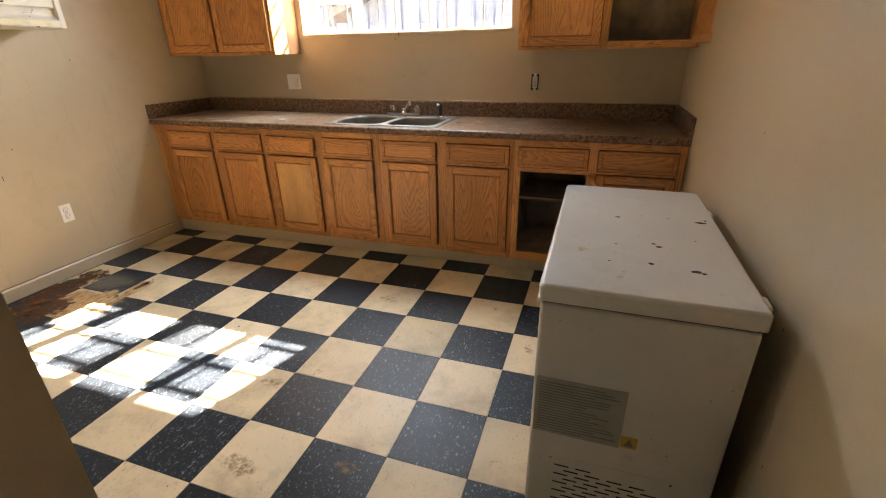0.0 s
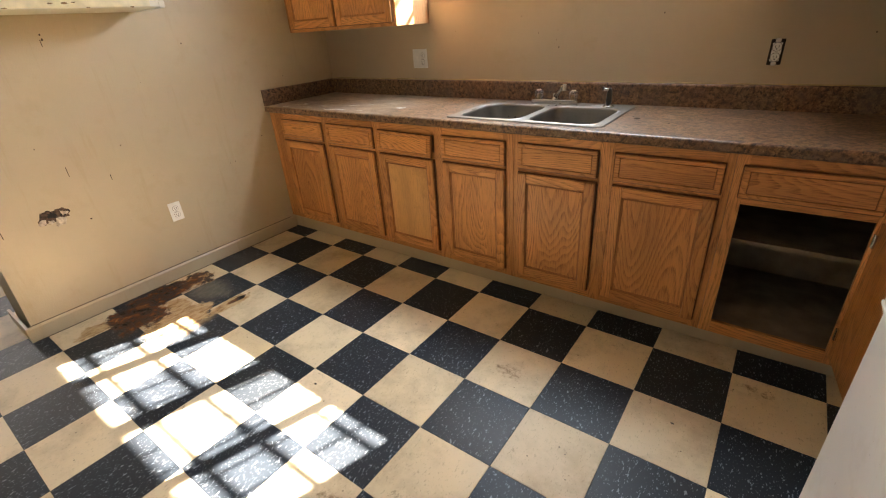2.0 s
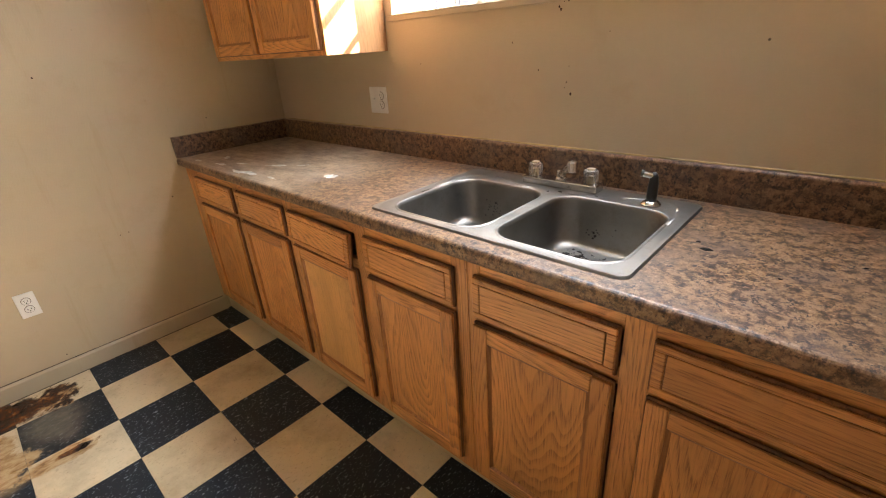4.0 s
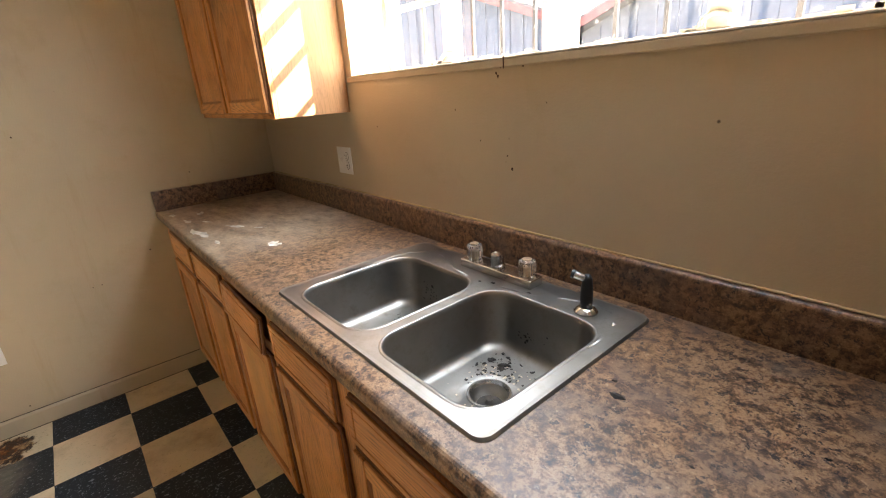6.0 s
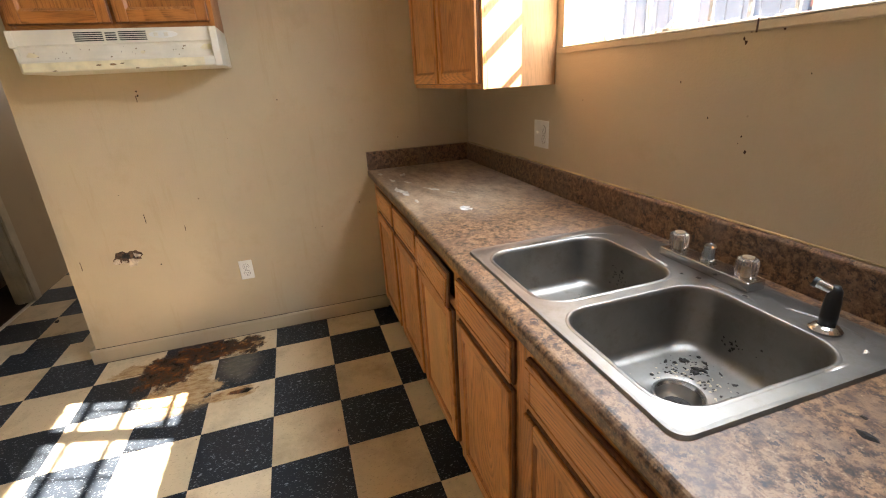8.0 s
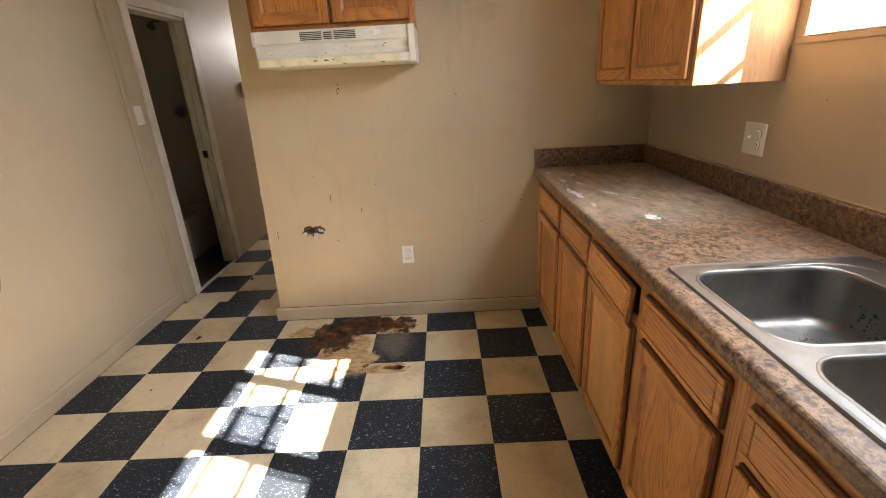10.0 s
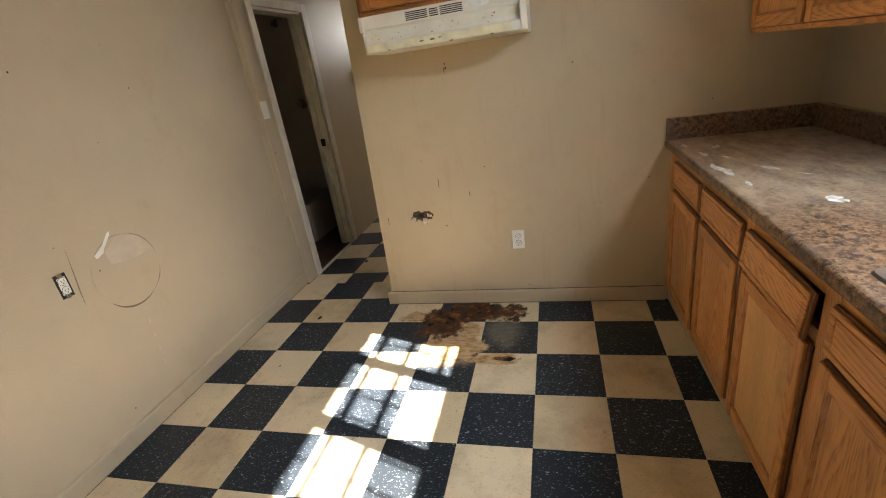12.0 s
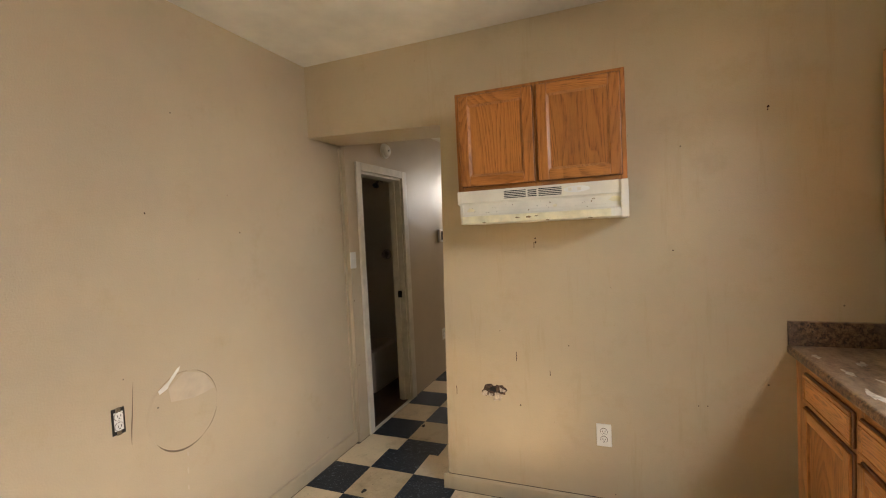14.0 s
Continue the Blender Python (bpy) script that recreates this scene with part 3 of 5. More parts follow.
def cabinet_door(name, x0, x1, z0, z1, parent, y=0.0, mat=None, panel_mat=None, flat=False, thick=0.021):
    """A framed door with a raised panel, its back on y and its face towards -y. Stiles, rails and panel are its pieces."""
    mat_v, mat_h, pan = mat or OAK_V, mat or OAK_H, panel_mat or OAK_V
    w = 0.045
    # backing slab a little wider than the door, a painted shadow line round it
    d = part(name, box((x0 - 0.004, y - thick * 0.50, z0 - 0.004), (x1 + 0.004, y, z1 + 0.005), 0.003), OAK_SHADE, parent)
    for a, b in ((x0, x0 + w), (x1 - w, x1)):
        part("stile", box((a, y - thick, z0), (b, y - thick * 0.5, z1), 0.003, 2), mat_v, d)
    for a, b in ((z0, z0 + w), (z1 - w, z1)):
        part("rail", box((x0 + w, y - thick * 0.97, a), (x1 - w, y - thick * 0.5, b), 0.003, 2), mat_h, d)
    # flat panel set back behind a sloped bead
    bm = bmesh.new()
    e, k = 0.0, 0.011
    o = [(x0 + w + e, z0 + w + e), (x1 - w - e, z0 + w + e), (x1 - w - e, z1 - w - e), (x0 + w + e, z1 - w - e)]
    q = [(x0 + w + k, z0 + w + k), (x1 - w - k, z0 + w + k), (x1 - w - k, z1 - w - k), (x0 + w + k, z1 - w - k)]
    va = [bm.verts.new((u, y - thick * 0.84, v)) for u, v in o]
    vm = [bm.verts.new((u, y - thick * 0.56, v)) for u, v in q]
    for i in range(4):
        j = (i + 1) % 4
        bm.faces.new((va[i], va[j], vm[j], vm[i]))
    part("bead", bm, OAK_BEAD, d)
    bm = box((x0 + w + k - 0.004, y - thick * 0.60, z0 + w + k - 0.004), (x1 - w - k + 0.004, y - thick * 0.5, z1 - w - k + 0.004))
    part("panel", bm, pan, d)
    return d


def drawer_front(x0, x1, z0, z1, parent, y=0.0, thick=0.018):
    """A drawer front with a routed border round a raised field."""
    # backing slab shows as a painted shadow line round the drawer front
    d = part("drawer_front", box((x0 - 0.004, y - thick * 0.6, z0 - 0.005), (x1 + 0.004, y, z1 + 0.004), 0.003), OAK_SHADE, parent)
    bm = bmesh.new()
    add_box(bm, (x0, y - thick, z0), (x1, y - thick * 0.6, z0 + 0.016), 0.002)
    add_box(bm, (x0, y - thick, z1 - 0.016), (x1, y - thick * 0.6, z1), 0.002)
    add_box(bm, (x0, y - thick, z0 + 0.016), (x0 + 0.022, y - thick * 0.6, z1 - 0.016), 0.002)
    add_box(bm, (x1 - 0.022, y - thick, z0 + 0.016), (x1, y - thick * 0.6, z1 - 0.016), 0.002)
    part("border", bm, OAK_H, d)
    part("field", box((x0 + 0.0238, y - thick * 0.97, z0 + 0.0178), (x1 - 0.0238, y - thick * 0.55, z1 - 0.0178), 0.002, 2), OAK_H, d)
    return d


def face_frame(parent, stiles, rails, y, thick=0.018):
    for x0, x1, z0, z1 in stiles:
        part("frame_stile", box((x0, y, z0), (x1, y + thick, z1), 0.001), OAK_V, parent)
    for x0, x1, z0, z1 in rails:
        part("frame_rail", box((x0, y + 0.0006, z0), (x1, y + thick, z1), 0.001), OAK_H, parent)


def base_cabinet(x0, x1, fronts, label, open_door=False, loose=None, birch=None):
    """A floor unit: carcass, face frame, two drawer fronts over two doors."""
    c = tagged(empty("base_cabinet", pose(x0, FACE, 0)), label, "cabinet", "oak base cabinets under the counter")
    w, d, zb, zt = x1 - x0, Y1 - FACE - 0.003, 0.10, 0.876
    part("side_panel", box((0, 0.018, zb), (0.014, d, zt)), INSIDE, c)
    part("side_panel", box((w - 0.014, 0.018, zb), (w, d, zt)), INSIDE, c)
    part("bottom_panel", box((0.014, 0.018, zb + 0.02), (w - 0.014, d - 0.006, zb + 0.034)), INSIDE, c)
    part("back_panel", box((0.014, d - 0.006, zb), (w - 0.014, d, zt)), INSIDE, c)
    part("shelf", box((0.014, 0.14, 0.47), (w - 0.014, d - 0.006, 0.486)), INSIDE, c)
    mids = [(fronts[0][1] + fronts[1][0]) / 2 - x0]
    face_frame(c, [(0, fronts[0][0] - x0 + 0.012, zb, zt), (mids[0] - 0.03, mids[0] + 0.03, zb, zt), (fronts[1][1] - x0 - 0.012, w, zb, zt)],
               [(fronts[0][0] - x0 + 0.012, mids[0] - 0.03, a, b) for a, b in ((zb, 0.155), (0.685, 0.732), (0.825, zt))]
               + [(mids[0] + 0.03, fronts[1][1] - x0 - 0.012, a, b) for a, b in ((zb, 0.155), (0.685, 0.732), (0.825, zt))], 0.0)
    for i, (a, b) in enumerate(fronts):
        dr = drawer_front(a - x0, b - x0, 0.716, 0.832, c, -0.001)
        if loose == i:
            dr.matrix_basis = Matrix.Translation((a - x0, 0, 0.832)) @ pose(0, -0.002, -0.004, -4.5, 0.6, -1.1) @ Matrix.Translation((x0 - a, 0, -0.832))
        if open_door and i == 0:
            continue
        pm = BIRCH if birch == i else OAK_V
        cabinet_door("door", a - x0, b - x0, 0.143, 0.692, c, -0.001, panel_mat=pm, flat=(birch == i))
    return c


UNITS = [(-0.205, 0.768, [(-0.105, 0.303), (0.358, 0.757)]), (0.769, 1.681, [(0.806, 1.200), (1.264, 1.638)]),
         (1.682, 2.581, [(1.711, 2.086), (2.158, 2.552)]), (2.582, 3.512, [(2.611, 3.008), (3.063, 3.474)])]
base_cabinet(*UNITS[0], "honey oak base cabinet with two drawers and doors, worn")
base_cabinet(*UNITS[1], "oak base cabinet with a loose drawer front and birch door", loose=0, birch=0)
base_cabinet(*UNITS[2], "honey oak base cabinet with two drawers and doors under the sink")
cab4 = base_cabinet(*UNITS[3], "honey oak base cabinet with one door hanging open", open_door=True)
# the open door, hinged on the middle stile
hinge = part("door", box((-0.395, -0.0099, 0.145), (-0.002, 0.0, 0.690)), OAK_V, cab4, "open oak door seen edge on")
hinge.matrix_basis = pose(3.016 - 2.582, -0.004, 0, 0, 0, 98)
for a, b in ((-0.397, -0.352), (-0.045, 0.0)):
    part("stile", box((a, -0.018, 0.143), (b, -0.009, 0.692), 0.003, 2), OAK_V, hinge)
for a, b in ((0.143, 0.188), (0.647, 0.692)):
    part("rail", box((-0.352, -0.0175, a), (-0.045, -0.009, b), 0.003, 2), OAK_H, hinge)
part("panel", box((-0.347, -0.016, 0.193), (-0.05, -0.009, 0.642), 0.006), OAK_V, hinge)
for z in (0.22, 0.60):
    part("hinge", box((-0.012, -0.001, z), (0.006, 0.008, z + 0.05), 0.002), CHROME, hinge, "small steel hinge")
# filler at the left wall and toe board
structure(part("trim", box((X0, FACE + 0.001, 0.10), (-0.206, FACE + 0.018, 0.876)), OAK_V), "oak filler strip between cabinet and wall", "trim")
toe = structure(part("toe_board", box((0, 0, 0.0), (3.72, 0.014, 0.10), 0.001), TRIM, at=pose(X0 + 0.002, 0.118, 0, 0, 0, 1.0)), "grimy tan toe board under the base cabinets", "baseboard")

# ---- counter ----
CT, CF = 0.918, 0.066
SX0, SX1, SY0, SY1 = 1.268, 2.078, 0.120, 0.656


def counter():
    c = tagged(empty("countertop", pose(0, 0, 0)), "brown mottled stone-look laminate countertop with backsplash, dusty", "countertop")
    bm = bmesh.new()
    arc = [(CF + 0.016 - 0.016 * math.sin(a), CT - 0.016 + 0.016 * math.cos(a)) for a in [math.pi / 2 * k / 5 for k in range(6)]]
    low = [(CF + 0.012 - 0.012 * math.cos(a), CT - 0.030 - 0.012 * math.sin(a)) for a in [math.pi / 2 * k / 4 for k in range(5)]]
    y_in = SY0 + 0.015
    extrude_profile([(y_in, CT)] + arc + low + [(y_in, CT - 0.042)], 0, X0 + 0.001, X1 - 0.001, bm)
    add_box(bm, (X0 + 0.001, y_in, CT - 0.042), (SX0 + 0.015, Y1 - 0.001, CT))
    add_box(bm, (SX1 - 0.015, y_in, CT - 0.042), (X1 - 0.001, Y1 - 0.001, CT))
    add_box(bm, (SX0 + 0.015, SY1 - 0.02, CT - 0.042), (SX1 - 0.015, Y1 - 0.001, CT))
    part("worktop", bm, LAM, c)

    def splash(along, lo, hi, at, sign):
        top = 0.105
        o = [(at, CT), (at + sign * 0.020, CT)] + [(at + sign * (0.010 + 0.010 * math.cos(a)), CT + top - 0.010 + 0.010 * math.sin(a)) for a in [math.pi / 2 * k / 4 for k in range(5)]] + [(at, CT + top)]
        return extrude_profile(o, along, lo, hi)
    part("backsplash", splash(0, X0 + 0.021, X1 - 0.021, Y1 - 0.0005, -1), LAM, c)
    part("side_splash", splash(1, CF + 0.003, Y1 - 0.001, X0 + 0.0005, 1), LAM, c)
    part("side_splash", splash(1, CF + 0.003, Y1 - 0.001, X1 - 0.0005, -1), LAM, c)
    CAULK = plain("yellowed_caulk", (0.52, 0.40, 0.20), 0.5, vary=0.2)
    part("caulk", box((X0 + 0.02, Y1 - 0.006, CT + 0.1045), (X1 - 0.02, Y1 - 0.0008, CT + 0.110), 0.002), CAULK, c, "yellowed caulk line")
    smear = plain("dried_paint", (0.74, 0.70, 0.63), 0.6, vary=0.2, scale=40.0)
    for k, (x, y, a, b, turn) in enumerate([(0.43, 0.125, 0.060, 0.018, 8), (0.36, 0.112, 0.045, 0.010, -6), (0.44, 0.265, 0.050, 0.012, 25), (0.83, 0.287, 0.030, 0.018, 10), (0.15, 0.135, 0.035, 0.010, 5),
                                            (0.03, 0.22, 0.030, 0.012, -15), (-0.05, 0.11, 0.025, 0.012, 0), (0.55, 0.33, 0.022, 0.006, 40), (0.24, 0.20, 0.03, 0.007, 20), (0.62, 0.14, 0.035, 0.007, -4)]):
        rs = random.Random(500 + k)
        b0 = bmesh.new()
        n = 16
        low = [b0.verts.new((a * rs.uniform(0.6, 1.5) * math.cos(2 * math.pi * q / n), b * rs.uniform(0.5, 1.6) * math.sin(2 * math.pi * q / n), 0.0003)) for q in range(n)]
        top = [b0.verts.new((v.co.x * 0.85, v.co.y * 0.85, 0.0009)) for v in low]
        for q in range(n):
            b0.faces.new((low[q], low[(q + 1) % n], top[(q + 1) % n], top[q]))
        b0.faces.new(top)
        part("paint_smear", b0, smear, c, "dried pale smear", at=pose(x, y, CT, 0, 0, turn))
    return c


counter()


# ---- sink ----
def rounded(x0, x1, y0, y1, r, z, n=7):
    pts = []
    for cx, cy, a0 in ((x1 - r, y1 - r, 0), (x0 + r, y1 - r, 90), (x0 + r, y0 + r, 180), (x1 - r, y0 + r, 270)):
        for k in range(n):
            a = radians(a0 + 90 * k / (n - 1))
            pts.append((cx + r * math.cos(a), cy + r * math.sin(a), z))
    return pts


def loft(bm, rings, cap=True):
    vs = [[bm.verts.new(q) for q in ring] for ring in rings]
    for a, b in zip(vs, vs[1:]):
        for i in range(len(a)):
            j = (i + 1) % len(a)
            bm.faces.new((a[i], a[j], b[j], b[i]))
    if cap:
        bm.faces.new(vs[-1])
    return vs


BOWLS = [(1.324, 1.660, 0.158, 0.530, 0.070), (1.706, 2.034, 0.158, 0.538, 0.070)]
DRAINS = [(1.49, 0.35), (1.858, 0.358)]


def sink():
    s = tagged(empty("kitchen_sink", pose(0, 0, 0)), "dirty stainless steel double bowl sink set in the counter", "sink")
    bm = bmesh.new()
    zr = CT + 0.005
    outer = loft(bm, [rounded(SX0, SX1, SY0, SY1, 0.028, CT + 0.001), rounded(SX0 + 0.004, SX1 - 0.004, SY0 + 0.004, SY1 - 0.004, 0.026, zr + 0.001), rounded(SX0 + 0.013, SX1 - 0.013, SY0 + 0.013, SY1 - 0.013, 0.024, zr)], cap=False)
    edges = []
    loops = [outer[-1]]
    for x0, x1, y0, y1, r in BOWLS:
        ring = [bm.verts.new(q) for q in rounded(x0 - 0.010, x1 + 0.010, y0 - 0.010, y1 + 0.010, r + 0.010, zr)]
        loops.append(ring)
    for lp in loops:
        for i in range(len(lp)):
            e = bm.edges.get((lp[i], lp[(i + 1) % len(lp)])) or bm.edges.new((lp[i], lp[(i + 1) % len(lp)]))
            edges.append(e)
    bmesh.ops.triangle_fill(bm, edges=edges, use_beauty=True)
    part("rim", bm, STEEL, s)
    for path in ([(1.306, 0.32), (1.304, 0.50), (1.318, 0.555), (1.36, 0.592), (1.42, 0.602), (1.48, 0.585), (1.53, 0.556), (1.60, 0.545)],
                 [(2.043, 0.45), (2.042, 0.50), (2.032, 0.570), (2.0, 0.612), (1.94, 0.622), (1.88, 0.598), (1.82, 0.566), (1.72, 0.552)]):
        part("ridge", tube([(x, y, zr - 0.0052) for x, y in path], 0.0068, 12), STEEL, s, smooth=True)
    for (x0, x1, y0, y1, r), (dx, dy) in zip(BOWLS, DRAINS):
        b = bmesh.new()
        zb = CT - 0.150
        rings = [rounded(x0 - 0.010, x1 + 0.010, y0 - 0.010, y1 + 0.010, r + 0.010, zr), rounded(x0 - 0.006, x1 + 0.006, y0 - 0.006, y1 + 0.006, r + 0.006, zr + 0.002),
                 rounded(x0 - 0.001, x1 + 0.001, y0 - 0.001, y1 + 0.001, r, zr), rounded(x0, x1, y0, y1, r, CT - 0.008)]
        for k in range(1, 9):
            a = math.pi / 2 * k / 8
            f = 0.006 + 0.030 * (1 - math.cos(a))
            rings.append(rounded(x0 + f, x1 - f, y0 + f, y1 - f, max(0.02, r - f * 0.4), zb + 0.030 * (1 - math.sin(a))))
        n = len(rings[0])
        for t in (0.4, 0.75):
            rings.append([tuple(Vector(q).lerp(Vector((dx + 0.047 * math.cos(2 * math.pi * i / n), dy + 0.047 * math.sin(2 * math.pi * i / n), zb - 0.003)), t)) for i, q in enumerate(rings[11])])
        rings.append([(dx + 0.046 * math.cos(2 * math.pi * i / n), dy + 0.046 * math.sin(2 * math.pi * i / n), zb - 0.004) for i in range(n)])
        rings.append([(dx + 0.040 * math.cos(2 * math.pi * i / n), dy + 0.040 * math.sin(2 * math.pi * i / n), zb - 0.010) for i in range(n)])
        rings.append([(dx + 0.034 * math.cos(2 * math.pi * i / n), dy + 0.034 * math.sin(2 * math.pi * i / n), zb - 0.035) for i in range(n)])
        loft(b, rings, cap=True)
        bowl = part("bowl", b, STEEL, s, smooth=True)
        part("drain", lathe([(0.030, zb - 0.034), (0.030, zb - 0.030), (0.012, zb - 0.026), (0.006, zb - 0.018)], 16, centre=(dx, dy, 0)), DEBRIS, bowl, "blackened drain strainer")
        part("drain_ring", ring_mesh(dx, dy, zb), CHROME, bowl)
    return s


def ring_mesh(cx, cy, z):
    bm = bmesh.new()
    n = 28
    prof = [(0.042, z - 0.006), (0.046, z + 0.0006), (0.051, z + 0.0006), (0.053, z - 0.003)]
    rings = [[bm.verts.new((cx + r * math.cos(2 * math.pi * k / n), cy + r * math.sin(2 * math.pi * k / n), h)) for k in range(n)] for r, h in prof]
    for a, b in zip(rings, rings[1:]):
        for k in range(n):
            bm.faces.new((a[k], a[(k + 1) % n], b[(k + 1) % n], b[k]))
    return bm


sink()

# ---- upper cabinets ----
UB, UT, UY = 1.356, 2.125, 0.402


def carcass(parent, w, d, h, open_front=True):
    part("side_panel", box((0, 0.018, 0), (0.014, d, h), 0.001), OAK_SIDE, parent, "pale oak veneer side")
    part("side_panel", box((w - 0.014, 0.018, 0), (w, d, h), 0.001), OAK_SIDE, parent, "pale oak veneer side")
    part("bottom_panel", box((0.014, 0.018, 0.012), (w - 0.014, d, 0.026)), INSIDE, parent)
    part("top_panel", box((0.014, 0.018, h - 0.02), (w - 0.014, d, h - 0.004)), INSIDE, parent)
    part("back_panel", box((0.014, d - 0.006, 0.026), (w - 0.014, d - 0.001, h - 0.02)), INSIDE, parent)


def wall_cabinet(m, w, d, h, doors, label, shut=None, group="oak wall cabinets"):
    c = tagged(empty("wall_cabinet", m), label, "cabinet", group)
    carcass(c, w, d, h)
    mid = w / 2
    face_frame(c, [(0, 0.035, 0, h), (mid - 0.022, mid + 0.022, 0, h), (w - 0.035, w, 0, h)],
               [(a, b, z0, z1) for a, b in ((0.035, mid - 0.022), (mid + 0.022, w - 0.035)) for z0, z1 in ((0, 0.04), (h - 0.04, h))], 0.0)
    for i, (a, b) in enumerate(doors):
        if shut is None or shut[i]:
            cabinet_door("door", a, b, 0.022, h - 0.02, c, -0.001)
    return c


wall_cabinet(pose(X0 + 0.002, UY, UB), 0.992, Y1 - UY - 0.001, UT - UB, [(0.045, 0.484), (0.508, 0.972)], "honey oak wall cabinet with two doors, sunlit side")
rc = wall_cabinet(pose(2.522, UY, UB), 0.988, Y1 - UY - 0.001, UT - UB, [(0.022, 0.470), (0.5, 0.95)], "honey oak wall cabinet with one door open", shut=(True, False))
od = part("door", box((0.002, -0.0099, 0.024), (0.446, 0.0, UT - UB - 0.022)), OAK_V, rc, "oak door swung open")
od.matrix_basis = pose(0.960, -0.004, 0, 0, 0, -80)
for a, b in ((0, 0.045), (0.403, 0.448)):
    part("stile", box((a, -0.018, 0.022), (b, 0.0, UT - UB - 0.02), 0.003, 2), OAK_V, od)
for a, b in ((0.022, 0.067), (UT - UB - 0.065, UT - UB - 0.02)):
    part("rail", box((0.045, -0.0175, a), (0.403, 0.0005, b), 0.003, 2), OAK_H, od)
# over the hood, facing the room
hood_cabinet = wall_cabinet(pose(X0 + 0.314, -1.311, 1.668, 0, 0, 90), 0.750, 0.312, 0.462, [(0.022, 0.366), (0.386, 0.730)], "short amber oak wall cabinet above the range hood")
# its oak is swapped for the deeper amber set
for ob in hood_cabinet.children_recursive:
    swap = {OAK_V: OAK_AMBER_V, OAK_H: OAK_AMBER_H, OAK_SIDE: OAK_AMBER_V}.get(ob.data.materials[0])
    if swap:
        ob.data.materials[0] = swap

# ---- range hood ----
def range_hood():
    h = tagged(empty("range_hood", pose(X0, -1.311, 1.505)), "yellowed white range hood spattered with grease", "range hood")
    w = 0.752
    part("shell", extrude_profile([(0.001, 0.162), (0.335, 0.162), (0.335, 0.108), (0.327, 0.104), (0.322, 0.096), (0.320, 0.082), (0.322, 0.066), (0.330, 0.052), (0.345, 0.044), (0.345, 0.010), (0.338, 0.006), (0.001, 0.006)], 1, 0.022, w - 0.030), HOODM, h)
    part("end_cap", box((0.001, w - 0.030, 0.004), (0.346, w, 0.162), 0.004, 2), HOODM, h)
    part("end_cap", box((0.001, 0.0, 0.100), (0.338, 0.022, 0.162), 0.003, 2), HOODM, h)
    part("end_cap", box((0.001, 0.006, 0.006), (0.325, 0.022, 0.100), 0.003, 2), HOODM, h)
    part("lip", box((0.3452, 0.024, 0.011), (0.3475, w - 0.07, 0.043), 0.001), GREASE, h, "greasy yellow front lip")
    for y0, y1 in ((0.225, 0.325), (0.382, 0.482)):
        for k in range(5):
            part("vent_slot", box((0.3345, y0, 0.117 + k * 0.0075), (0.3362, y1, 0.121 + k * 0.0075)), DARK, h)
    for k in range(4):
        part("vent_slot", box((0.3345, 0.334, 0.118 + k * 0.0085), (0.3362, 0.373, 0.1225 + k * 0.0085)), DARK, h)
    part("switch_panel", extrude_profile([(0.545 + 0.055 * math.cos(a), 0.136 + 0.014 * math.sin(a)) for a in [math.pi * q / 12 for q in range(24)]], 1, 0, 0.0012), PLATE, h, "embossed oval switch panel", at=Matrix.Translation((0.3350, 0, 0)) @ Matrix(((0, 1, 0, 0), (1, 0, 0, 0), (0, 0, 1, 0), (0, 0, 0, 1))))
    for y in (0.518, 0.556):
        part("switch", box((0.3362, y - 0.008, 0.129), (0.3395, y + 0.008, 0.143), 0.0015), HOODM, h, "small rocker switch")
    rnd = random.Random(4)
    for k in range(24):
        y, z = rnd.uniform(0.04, 0.66), rnd.uniform(0.054, 0.098)
        r = rnd.uniform(0.0012, 0.0034)
        part("grease_spot", lathe([(r, 0), (r * 0.6, 0.001)], 7), SPATTER, h, at=pose(0.3215 + (0.006 if z < 0.06 or z > 0.092 else 0.001), y, z, 0, 90, 0))
    for y, z, r in ((0.335, 0.027, 0.0055), (0.370, 0.030, 0.0035), (0.285, 0.027, 0.0045), (0.60, 0.009, 0.003), (0.13, 0.012, 0.003), (0.42, 0.010, 0.003)):
        part("grease_run", blob_mesh(r, int(y * 1000), 0.05, 15, 3.2), SPATTER, h, at=pose(0.3474, y, z, 0, 0, 90))
    for y, z, r in ((0.70, 0.085, 0.014), (0.06, 0.07, 0.012), (0.45, 0.070, 0.006)):
        part("grease_smear", blob_mesh(r, int(y * 900), 0.04, 13, 1.8), GREASE, h, at=pose(0.3222, y, z, 0, 0, 90))
    return h


range_hood()

# ---- chest freezer ----
FX0, FX1, FY0, FY1 = 2.938, 3.449, -1.572, -0.610


